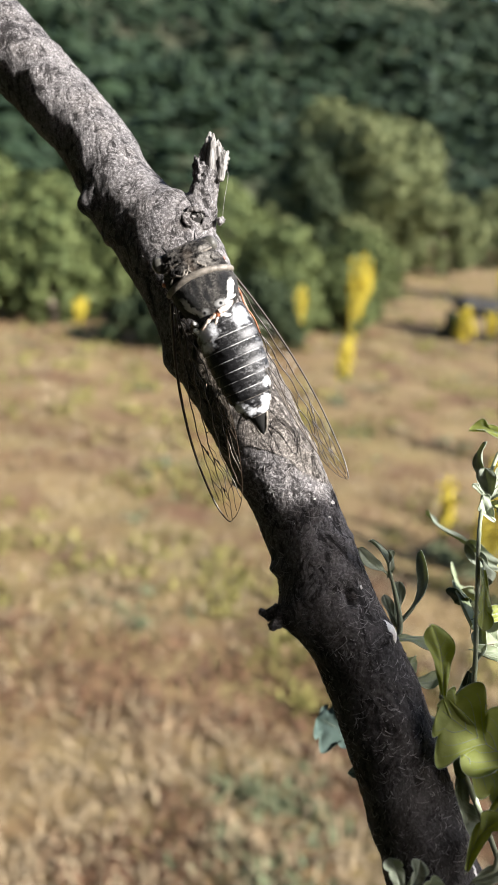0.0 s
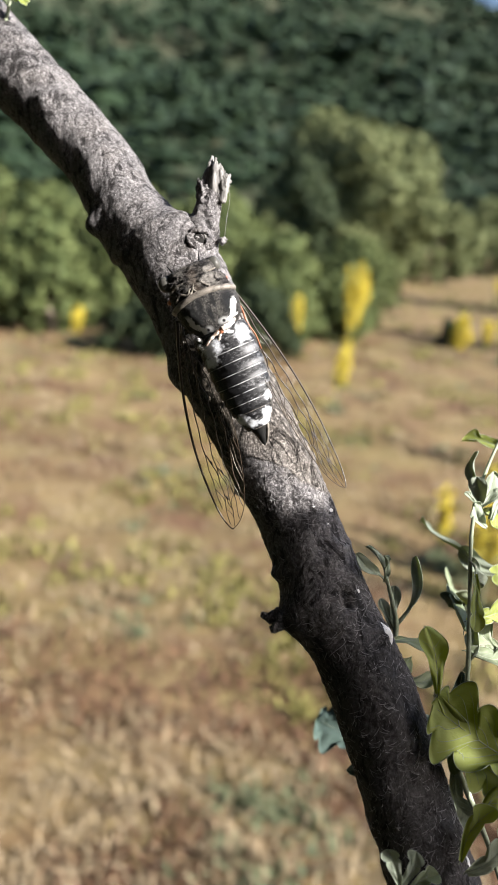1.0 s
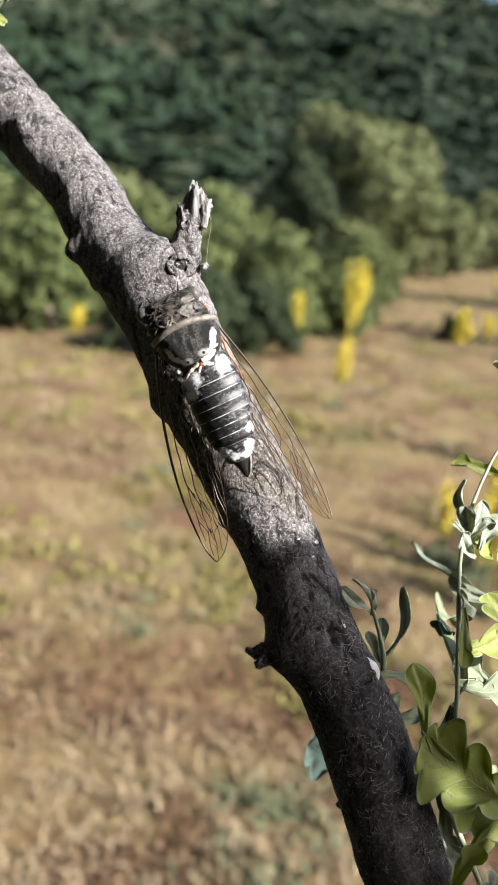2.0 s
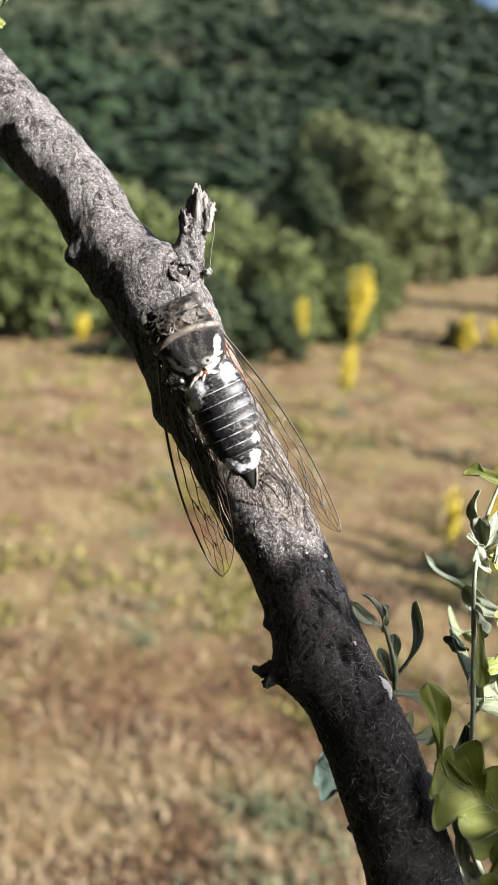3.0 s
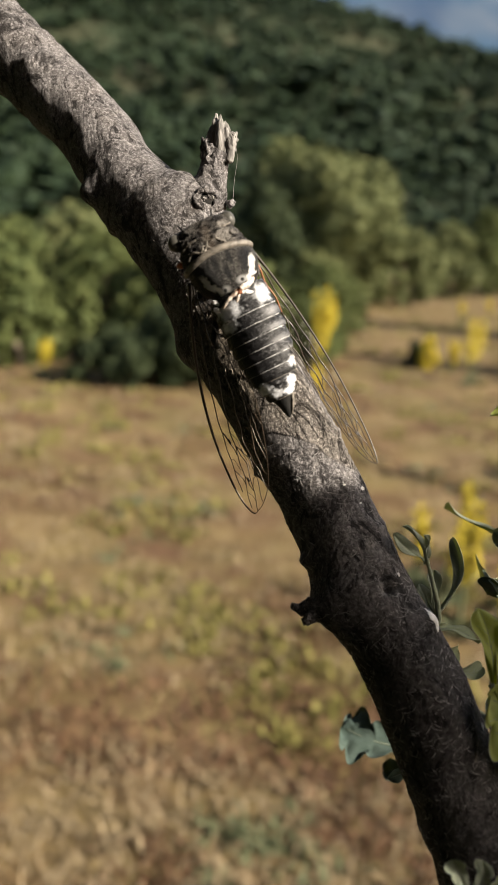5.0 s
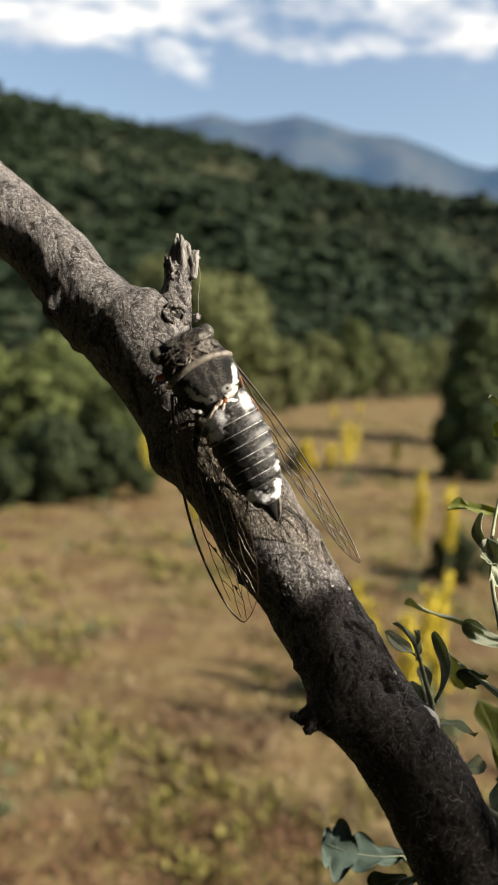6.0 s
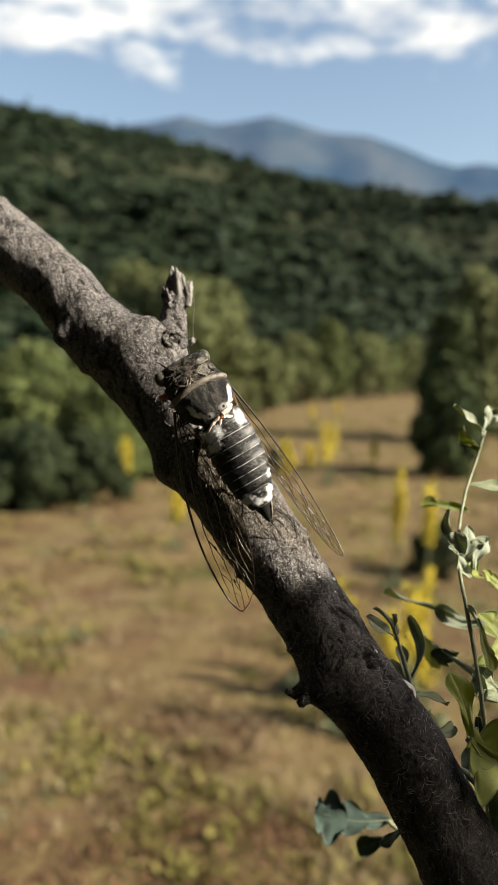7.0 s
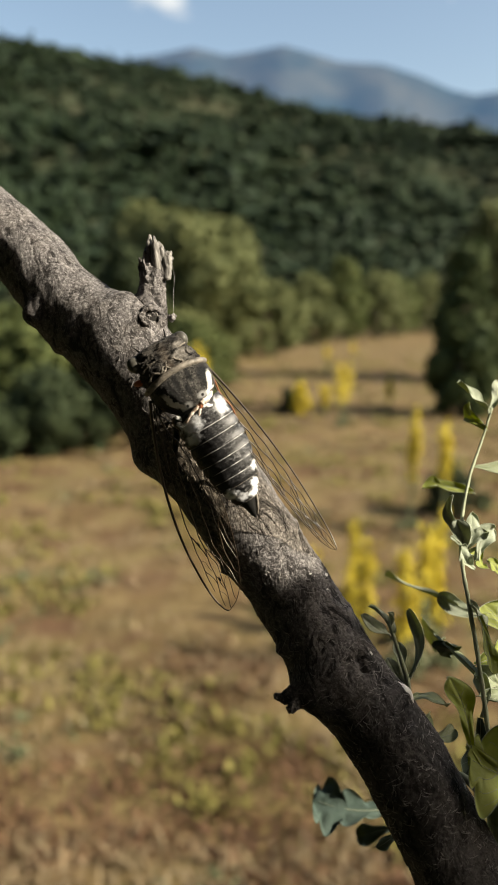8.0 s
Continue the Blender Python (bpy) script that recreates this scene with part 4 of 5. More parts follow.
shoot("leafy shoot with broad lobed leaves beside the branch", [(22.0, -38.5, -108), (24.2, -37.0, -104), (25.6, -38.5, -101), (27.8, -43.0, -101), (32.5, -54.0, -104), (36.0, -64.0, -106)], 0.6, [
    ((23.9, -31.4, -96.4), (22.8, -23.0, -96.4), (-0.1, 0.15, 1), 3.5, FRESH, 0, 0.05, 0.2),
    ((39.0, -42.5, -95), (23.4, -32.6, -96), (0.25, 0.25, 0.95), 12.0, FRESH, 4, 0.05, 0.2),
    ((24.4, -32.0, -97.0), (33.5, -42.5, -96.5), (0.1, 0.4, 0.9), 8.5, FRESH, 2, 0.15, 0.2),
    ((18.6, -26.2, -102.5), (25.6, -28.2, -105.5), (0.1, 0.7, 0.7), 2.2, MATURE, 0, 0.1, 0.35),
    ((20.5, -31.0, -102.5), (25.2, -31.2, -103.5), (0.1, 0.6, 0.8), 2.0, MATURE, 0, 0.1, 0.35),
    ((19.8, -28.8, -103), (22.6, -29.6, -104.5), (0.1, 0.3, 0.9), 2.2, MATURE, 0, 0.1, 0.35),
    ((24.2, -32.0, -98.2), (26.6, -43.0, -99.5), (-0.7, 0.2, 0.65), 2.0, MATURE, 0, 0.05, 0.5),
    ((22.2, -33.0, -102.0), (25.0, -41.5, -103), (-0.6, 0.15, 0.8), 2.2, MATURE, 0, 0.12, 0.4),
    ((27.0, -41.0, -101), (37.0, -43.5, -108), (0.0, 0.4, 1), 7.0, MATURE, 2, 0.1, 0.3),
    ((27.2, -42.5, -101), (31.2, -51.5, -104), (-0.2, 0.3, 1), 5.0, DOWNY, 2, 0.1, 0.3),
    ((25.6, -50.1, -92.0), (29.8, -43.8, -92.0), (-0.5, 0.2, 0.9), 3.2, FRESH, 1, 0.1, 0.35),
    ((26.3, -51.5, -92.0), (31.3, -46.7, -91.1), (0.2, 0.3, 1), 5.0, DOWNY, 2, 0.1, 0.3),
    ((28.5, -46.0, -94.8), (36.8, -43.2, -95.7), (0.0, 0.3, 1), 7.0, FRESH, 2, 0.1, 0.25)], 31)
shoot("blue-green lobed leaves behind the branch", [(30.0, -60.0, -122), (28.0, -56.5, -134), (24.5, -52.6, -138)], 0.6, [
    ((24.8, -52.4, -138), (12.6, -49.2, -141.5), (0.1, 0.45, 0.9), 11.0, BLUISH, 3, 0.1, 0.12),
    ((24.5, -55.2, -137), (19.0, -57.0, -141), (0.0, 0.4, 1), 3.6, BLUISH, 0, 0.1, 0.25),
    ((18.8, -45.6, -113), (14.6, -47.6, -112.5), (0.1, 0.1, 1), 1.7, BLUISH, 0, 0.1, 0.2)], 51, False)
shoot("small pale lobed leaves low on the branch", [(21.0, -56.4, -93.6), (18.7, -53.3, -90.5), (17.8, -51.5, -89.5)], 0.4, [
    ((17.8, -51.7, -89.5), (16.5, -47.8, -90.0), (0, 0.2, 1), 2.6, DOWNY, 1, 0.1, 0.3),
    ((17.9, -51.9, -89.5), (19.9, -48.0, -90.0), (0.2, 0.2, 1), 2.4, DOWNY, 1, 0.1, 0.3),
    ((18.7, -52.4, -89.5), (22.3, -50.1, -89.1), (0.2, 0.2, 1), 2.4, MATURE, 1, 0.1, 0.3)], 61)
shoot("tuft of small green leaves at the upper branch", [(-38.9, 68.3, -126.5), (-38.0, 71.4, -126.0), (-37.1, 73.5, -125.5)], 0.35, [
    ((-37.1, 73.5, -125.5), (-34.6, 76.4, -124.4), (0.2, 0.2, 1), 2.2, MATURE, 0, 0.1, 0.3),
    ((-37.6, 72.2, -125.6), (-34.8, 70.9, -124.5), (0.2, 0.3, 1), 2.2, FRESH, 0, 0.1, 0.3),
    ((-38.2, 71.4, -125.8), (-40.1, 74.6, -125.0), (0.2, 0.2, 1), 2.2, MATURE, 0, 0.1, 0.3)], 81)


# where the near leaves stand in full sun: place and reach, in mm
SUNNY = [((31.8, -38.3, -95.6), 7.1), ((37, -42, -95), 7.0), ((33, -8, -108), 5.0), ((32, -16, -106), 4.0), ((29, -52, -98), 3.0)]


def shading_foliage():
    """An unseen sapling added on the sunny side, laid out to shade the lower branch."""
    way = np.array((TWIG.to_3x3().inverted() @ SUN_WAY)[:])
    rng = np.random.default_rng(12)
    leaves, centres = [], []
    for y in np.arange(-16.0, -74, -1.5):
        x, depth = [float(np.interp(y, [-65, -46.6, -23.5, -8.8], c)) for c in ([26.5, 20.9, 12.1, 6.6], [-98.1, -100.1, -105.5, -110.3])]
        run = np.array([-0.36, 0.93, 0.0])
        across = np.cross(way, run)
        across /= np.linalg.norm(across)
        for col in (-6.4, -4.2, -2.0, 0.2, 2.2, 3.6):
            if y > -20 and rng.random() < 0.3:
                continue
            p = np.array([x, y, depth]) + across * (col + rng.normal(0, 0.5)) + run * rng.normal(0, 1.0) + way * rng.uniform(210, 300)
            if any(np.linalg.norm(np.cross(p - np.array(q), way)) < r for q, r in SUNNY):
                continue
            d = run + rng.normal(0, 0.25, 3)
            d -= d.dot(way) * way
            d /= np.linalg.norm(d)
            ln = rng.uniform(11.5, 14)
            centres.append(p)
            leaves.append((tuple(p - d * ln / 2), tuple(p + d * ln / 2), tuple(way + rng.normal(0, 0.3, 3)), ln * 0.62, MATURE, 0, 0.1, 0.1))
    mid = np.mean(centres, axis=0)
    foot = TWIG @ Vector(mid * MM)
    foot = TWIG.inverted() @ Vector((foot.x + 0.05, foot.y, -0.05)) / MM
    shoot("unseen oak sapling added to shade the lower branch", [tuple(foot), tuple(mid * 0.5 + np.array(foot) * 0.5 + (8, 0, 0)), tuple(mid + (0, -60, 0)), tuple(mid), tuple(mid + (-6, 30, 0))], 3.0, leaves, 200, False)


shading_foliage()

# ---------------------------------------------------------------- the cicada


class Paint(Nodes):
    """A body material whose markings are laid out in millimetres: x across, s back from the head."""

    def begin(self, wobble=0.5, scale=900):
        sep = self.t.nodes.new("ShaderNodeSeparateXYZ")
        self.link(self.coord, sep.inputs[0])
        self.x = self.calc("MULTIPLY", sep.outputs["X"], 1000.0)
        self.s = self.calc("MULTIPLY", sep.outputs["Y"], -1000.0)
        self.shake = self.calc("MULTIPLY", self.calc("SUBTRACT", self.noise(scale, 4, 0.65), 0.5), wobble * 2)
        return self

    def calc(self, op, a, b=0.0):
        m = self.t.nodes.new("ShaderNodeMath")
        m.operation = op
        for k, v in enumerate((a, b)):
            if isinstance(v, (int, float)):
                m.inputs[k].default_value = v
            else:
                self.link(v, m.inputs[k])
        return m.outputs[0]

    def radius(self, cx, cs, rx, rs):
        u = self.calc("DIVIDE", self.calc("SUBTRACT", self.x, cx), rx)
        v = self.calc("DIVIDE", self.calc("SUBTRACT", self.s, cs), rs)
        r = self.calc("SQRT", self.calc("ADD", self.calc("MULTIPLY", u, u), self.calc("MULTIPLY", v, v)))
        return self.calc("ADD", r, self.shake)

    def patch(self, base, colour, cx, cs, rx, rs, soft=0.18, most=1.0):
        half = self.calc("MULTIPLY", self.radius(cx, cs, rx, rs), 0.5)
        return self.mix(self.ramp(half, [(0.5 - soft / 2, most), (0.5 + soft / 2, 0.0)]), base, colour)


BLACK, WAX = (0.007, 0.007, 0.008), (0.74, 0.76, 0.81)


def mottled_material(name, dark, light, amount, scale, rough=0.5, stretch=(1, 1, 1), bump=0.4):
    n = Nodes(name)
    v = n.scaled(*stretch)
    f = n.noise(scale, 5, 0.65, v)
    base = n.mix(n.ramp(f, [(amount - 0.06, 0.0), (amount + 0.10, 1.0)]), dark, light)
    base = n.mix(n.ramp(n.noise(scale * 5, 3, 0.6), [(0.35, 0.5), (0.55, 0.0)]), base, dark)
    nor = n.bump(n.noise(scale * 4, 4, 0.65), bump, 0.0002)
    return n.done(n.surface(base, rough, nor, 0.5))


def head_material():
    """Grey-brown with black pits, a brown middle and a pale plate on one side."""
    n = Paint("mottled_head").begin(0.6, 1300)
    f = n.noise(1200, 6, 0.8, n.scaled(1, 1.3, 1), 0.8)
    base = n.mix(n.ramp(f, [(0.45, 0.0), (0.56, 1.0)]), (0.012, 0.010, 0.010), (0.088, 0.081, 0.074))
    base = n.patch(base, (0.085, 0.062, 0.044), 0.3, 3.0, 0.6, 2.0, 0.6, 0.45)
    base = n.patch(base, (0.22, 0.205, 0.19), 2.2, 3.0, 1.25, 0.75, 0.4, 0.75)
    base = n.patch(base, (0.28, 0.26, 0.24), 2.4, 1.6, 0.7, 0.35, 0.4, 0.6)
    for cx, cs, rx, rs in ((-1.7, 2.9, 0.85, 0.34), (-2.5, 3.7, 0.7, 0.30), (-0.7, 3.5, 0.45, 0.22), (-1.0, 1.9, 0.9, 0.18), (1.2, 2.1, 0.8, 0.16), (3.2, 3.5, 0.45, 0.20), (2.2, 0.95, 0.9, 0.22)):
        base = n.patch(base, (0.010, 0.009, 0.009), cx, cs, rx, rs, 0.3, 0.9)
    nor = n.bump(n.noise(2300, 5, 0.7), 0.9, 0.0003)
    nor = n.bump(f, 1.0, 0.0005, nor)
    return n.done(n.surface(base, 0.6, nor, 0.15))


def mesonotum_material():
    """Black, with a grey-brown downy middle and a broad white line along its hind rim."""
    n = Paint("mesonotum_shield").begin(0.22, 1300)
    down = n.noise(1900, 6, 0.85, n.scaled(1.1, 0.75, 1))
    base = n.mix(n.ramp(down, [(0.46, 0.0), (0.66, 1.0)]), (0.009, 0.008, 0.008), (0.105, 0.099, 0.090))
    base = n.mix(n.ramp(n.noise(5200, 4, 0.8), [(0.54, 0.0), (0.62, 0.8)]), base, (0.20, 0.19, 0.18))
    # Black markings; the wider left oval also paints that side's shade.
    for cx, cs, rx, rs in ((-1.95, 7.0, 1.55, 2.0), (3.3, 6.7, 0.95, 1.8), (-0.35, 5.5, 0.35, 1.1), (1.45, 5.6, 0.30, 0.9), (0.55, 7.2, 0.35, 1.0), (-1.3, 8.9, 0.6, 0.35)):
        base = n.patch(base, BLACK, cx, cs, rx, rs, 0.35, 0.95)
    for cx, cs in ((-0.55, 8.85), (1.75, 8.55)):
        base = n.patch(base, (0.42, 0.42, 0.42), cx, cs, 0.62, 0.42, 0.4, 0.85)
        base = n.patch(base, BLACK, cx, cs, 0.20, 0.20, 0.3)
        base = n.patch(base, BLACK, cx + 0.25, cs + 0.56, 0.75, 0.17, 0.3)
    r = n.radius(0.75, 5.5, 3.3, 3.95)
    rim = n.calc("SUBTRACT", 1.0, n.calc("MULTIPLY", n.calc("ABSOLUTE", n.calc("SUBTRACT", r, 0.98)), 8.0))
    rim = n.ramp(rim, [(0.15, 0.0), (0.40, 1.0)])
    sides = n.ramp(n.calc("MULTIPLY", n.calc("ABSOLUTE", n.calc("SUBTRACT", n.x, 0.75)), 0.2), [(0.28, 0.0), (0.34, 1.0)])
    behind = n.ramp(n.calc("MULTIPLY", n.s, 0.1), [(0.60, 0.0), (0.66, 1.0)])
    base = n.mix(n.calc("MULTIPLY", n.calc("MULTIPLY", rim, sides), behind), base, (0.74, 0.73, 0.72))
    nor = n.bump(down, 1.0, 0.0004)
    nor = n.bump(n.noise(5200, 4, 0.8), 0.8, 0.0002, nor)
    return n.done(n.surface(base, 0.5, nor, 0.16))


def abdomen_material():
    """Black, frosted silver along the back; white wax on the foremost flanks and before the tip."""
    n = Paint("waxed_black_abdomen").begin(1.2, 1100)
    frost = n.noise(2600, 5, 0.8, n.scaled(0.7, 1.4, 1.0))
    base = n.mix(n.ramp(frost, [(0.52, 0.0), (0.66, 0.8)]), BLACK, (0.22, 0.22, 0.23))
    # The long first patch paints the left flank's shade as solid black.
    for cx, cs, rx, rs, k in ((-2.0, 17.0, 2.1, 6.0, 0.95), (-0.6, 14.8, 1.4, 1.0, 0.9), (0.8, 18.2, 2.6, 0.6, 0.85), (0.8, 20.4, 2.4, 0.6, 0.9), (1.2, 16.4, 2.0, 0.4, 0.7)):
        base = n.patch(base, BLACK, cx, cs, rx, rs, 0.4, k)
    # Right flank only: silver frosting that also paints the sunlit sheen.
    for cx, cs, rx, rs, k in ((3.0, 14.9, 1.3, 0.32, 0.5), (2.8, 16.5, 1.3, 0.30, 0.5), (3.0, 17.9, 1.1, 0.28, 0.5), (3.2, 13.0, 1.0, 0.5, 0.6)):
        base = n.patch(base, (0.24, 0.24, 0.25), cx, cs, rx, rs, 0.6, k)
    for cx, cs, rx, rs, k in ((-1.2, 11.2, 1.25, 0.8, 1.0), (-1.9, 12.9, 0.8, 0.65, 0.95), (3.2, 10.9, 0.85, 1.0, 0.7), (3.2, 19.5, 0.6, 0.55, 0.75),
                              (-1.4, 21.3, 0.75, 0.6, 0.95), (-0.3, 22.1, 0.7, 0.45, 0.85), (2.0, 21.6, 0.65, 0.7, 0.8), (1.2, 22.5, 0.6, 0.4, 0.75)):
        base = n.patch(base, WAX, cx, cs, rx, rs, 0.40, k)
    base = n.patch(base, BLACK, 1.1, 21.5, 0.32, 0.30, 0.4, 0.9)
    # Bluish skylight on the left flank's wax, painted into its colour.
    base = n.patch(base, (0.46, 0.50, 0.62), -1.7, 11.4, 0.5, 0.5, 0.6, 0.5)
    nor = n.bump(n.noise(4200, 4, 0.7), 0.8, 0.00012)
    return n.done(n.surface(base, 0.42, nor, 0.2))


CHITIN = plain_material("black_chitin", (0.010, 0.010, 0.010), 0.45, 0.5, 900.0, 0.3, 0.15)
COLLAR = mottled_material("beige_collar", (0.055, 0.047, 0.040), (0.170, 0.150, 0.128), 0.42, 1100, 0.55)
WHITE = mottled_material("white_wax", (0.22, 0.22, 0.22), (0.74, 0.74, 0.75), 0.38, 700, 0.6)
FLESH = mottled_material("pale_flesh_cuticle", (0.25, 0.17, 0.12), (0.70, 0.62, 0.56), 0.40, 900, 0.45)
HEADM, MESO, WAXED = head_material(), mesonotum_material(), abdomen_material()
EYE = plain_material("grey_green_eye", (0.060, 0.058, 0.052), 0.42, 0.3, 1500.0, 0.15, 0.22, 0.0001)
OCELLUS = plain_material("red_ocellus", (0.40, 0.05, 0.02), 0.15, 0.1)
RUSTY = plain_material("rusty_leg", (0.30, 0.075, 0.03), 0.4, 0.3, 800.0)
VEIN = plain_material("dark_wing_vein", (0.028, 0.019, 0.013), 0.32, 0.3, 400.0, 0.0, 0.4)
AMBER = plain_material("amber_wing_vein", (0.26, 0.10, 0.05), 0.4, 0.3, 400.0)


def membrane_material():
    n = Nodes("clear_wing_membrane")
    clear = n.t.nodes.new("ShaderNodeBsdfTransparent")
    clear.inputs["Color"].default_value = (0.93, 0.89, 0.81, 1)
    gloss = n.t.nodes.new("ShaderNodeBsdfGlossy")
    gloss.inputs["Roughness"].default_value = 0.34
    gloss.inputs["Color"].default_value = (1, 0.97, 0.92, 1)
    n.link(n.bump(n.noise(420, 2, 0.5), 0.7, 0.0008), gloss.inputs["Normal"])
    return n.done(n.blend(0.0025, clear.outputs[0], gloss.outputs[0]))


MEMBRANE = membrane_material()

# the body's own frame: between the eyes, towards the tail, and across
EYES_AT, TAIL_AT = Vector((-7.25, 21.9, -98.85)), Vector((2.75, -0.55, -101.2))
_ahead = (EYES_AT - TAIL_AT).normalized()
_right = Vector((6.7, 2.6, 0.35))
_right = (_right - _right.dot(_ahead) * _ahead).normalized()
_top = _right.cross(_ahead)
BODY = TWIG @ Matrix.Translation((EYES_AT + 1.2 * _ahead - 1.2 * _top) * MM) @ Matrix((_right, _ahead, _top)).transposed().to_4x4()


def sway(s):
    """How far the middle of the body lies to the right, s mm back from the head."""
    return 0.75 * math.sin(math.pi * max(0.0, min(1.0, s / 25.5)))


def loft(stations, rings, sides=44, power=0.85, relief=None):
    """A body of cross-sections: (s back from the head, half width, top, bottom), in mm."""
    st = spline(stations, rings)
    verts, faces = [], []
    for s, w, top, bot in st:
        for k in range(sides):
            a = 2 * math.pi * k / sides
            c, q = math.cos(a), math.sin(a)
            u = w * math.copysign(abs(c) ** power, c)
            h = (top if q > 0 else -bot) * math.copysign(abs(q) ** power, q)
            p = Vector((u + sway(s), -s, h))
            if relief:
                p += relief(p) * Vector((c, 0, q))
            verts.append(tuple(p * MM))
    for i in range(len(st) - 1):
        for k in range(sides):
            a, b = i * sides + k, i * sides + (k + 1) % sides
            faces.append((a, a + sides, b + sides, b))
    faces.append(tuple(range(sides)))
    faces.append(tuple(range((len(st) - 1) * sides, len(st) * sides))[::-1])
    return verts, faces


def strip(points, radii, sides=8):
    return tube_data(np.array(points) * MM, np.array(radii) * MM, sides)


def wing(parent, side, base, tip, toward, width_scale=1.0, bulge=1.0):
    """A forewing: base and tip in the body's frame (mm); toward: the way from its leading to its trailing edge."""
    b, t = np.array(base, float), np.array(tip, float)
    tw = np.array(toward, float)
    tw = tw - tw.dot(t - b) * (t - b) / (t - b).dot(t - b)
    tw /= np.linalg.norm(tw)
    t = t - 3.8 * width_scale * tw
    ax = t - b
    ln = np.linalg.norm(ax)
    ax /= ln
    nor = np.cross(ax, tw) * side
    lead = [(0, 0), (4, -0.7), (9, -1.2), (15, -1.2), (20, -0.7), (25, 0.5), (28, 1.7), (29.6, 3.0), (30, 3.8)]
    trail = [(0, 1.0), (2, 2.4), (5, 4.8), (8, 6.8), (12, 8.6), (17, 9.3), (22, 9.0), (26, 7.9), (28.6, 6.0), (30, 3.9)]

    lead = [(l, q * bulge if q < 0 else q) for l, q in lead]
    lead, trail = [tuple(q) for q in spline(lead, 8)], [tuple(q) for q in spline(trail, 8)]

    def place(l, w):
        lo, hi = along(lead, l), along(trail, l)
        q = (w - lo) / max(0.2, hi - lo)
        camber = 0.9 * math.sin(math.pi * max(0, min(1, q))) * math.sin(math.pi * min(1, l / 30 + 0.05)) + 0.16 * math.sin(l * 1.3 + w * 2.1) * math.sin(math.pi * max(0, min(1, q)))
        return b + ax * (l / 30 * ln) + tw * (w * width_scale - 1.6 * math.sin(math.pi * l / 30) * 0.4) + nor * camber
    nl, nw = 60, 16
    verts = [tuple(place(30 * i / nl, along(lead, 30 * i / nl) + (along(trail, 30 * i / nl) - along(lead, 30 * i / nl)) * k / nw) * MM) for i in range(nl + 1) for k in range(nw + 1)]
    faces = [(i * (nw + 1) + k, i * (nw + 1) + k + 1, (i + 1) * (nw + 1) + k + 1, (i + 1) * (nw + 1) + k) for i in range(nl) for k in range(nw)]
    w = raw("forewing", verts, faces, MEMBRANE, parent, "clear glassy wing with dark veins")
    veins = [(lead[::3] + [lead[-1]], 0.15, 0.06), (trail[::3] + [trail[-1]], 0.06, 0.05),
             ([(0, 0.3), (6, 0.25), (12, 0.2), (17, 0.5), (20, 0.9), (24, 1.6), (27, 2.2)], 0.10, 0.05),
             ([(0, 0.6), (4, 1.2), (8, 1.7)], 0.12, 0.10),
             ([(8, 1.7), (12, 1.9), (17, 2.0), (21, 2.6), (25, 3.2), (29.3, 3.3)], 0.09, 0.05),
             ([(8, 1.7), (11, 3.2), (15, 3.9), (19, 4.2), (22, 4.9), (25, 5.6), (28.4, 5.9)], 0.09, 0.05),
             ([(4, 1.2), (7, 3.6), (11, 5.2), (15, 5.9), (18, 6.4), (21, 7.6), (23, 8.7)], 0.09, 0.05),
             ([(2, 0.9), (4, 3.0), (7, 5.2), (10, 6.8), (13, 8.5), (14, 8.95)], 0.09, 0.05),
             ([(21, 2.6), (23, 3.9), (26, 4.5), (29.6, 4.4)], 0.07, 0.05),
             ([(22, 4.9), (24, 6.2), (26.6, 7.4)], 0.07, 0.05), ([(18, 6.4), (21, 6.4), (24, 7.2), (25, 8.2)], 0.07, 0.05),
             ([(15, 5.9), (16.5, 7.6), (18.5, 9.2)], 0.07, 0.05), ([(10, 6.8), (12, 7.0), (15, 7.6), (17, 9.25)], 0.06, 0.05),
             ([(19, 0.8), (21, 2.6)], 0.09, 0.07), ([(21, 2.6), (22, 4.9)], 0.07, 0.06), ([(19, 4.2), (18, 6.4)], 0.07, 0.06), ([(12, 1.9), (11, 3.2)], 0.07, 0.06),
             ([(8, 3.0), (9.5, 4.6)], 0.06, 0.05), ([(6, 4.3), (6.6, 3.2)], 0.06, 0.05), ([(12, 5.35), (11.5, 6.95)], 0.06, 0.05), ([(17.5, 2.05), (17, 4.05)], 0.06, 0.05), ([(16.5, 7.6), (18, 6.4)], 0.06, 0.05),
             ([(22.5, 1.3), (23, 2.9)], 0.05, 0.05), ([(27, 3.3), (27.5, 4.5)], 0.05, 0.05), ([(25, 5.6), (25.5, 4.45)], 0.05, 0.05), ([(21, 4.6), (20.5, 6.4)], 0.05, 0.05), ([(22, 6.6), (22.3, 5.0)], 0.05, 0.05), ([(13, 0.2), (14, 1.95)], 0.05, 0.05),
             ([(19, 2.3), (21, 3.5), (24, 4.6)], 0.05, 0.05), ([(13, 5.6), (16, 6.9), (20, 8.1), (22, 8.9)], 0.05, 0.05), ([(25, 3.2), (26, 4.5)], 0.06, 0.05), ([(15, 3.9), (15, 5.9)], 0.06, 0.05), ([(25, 5.6), (24, 6.2)], 0.06, 0.05), ([(24, 1.6), (25, 3.2)], 0.06, 0.05)]
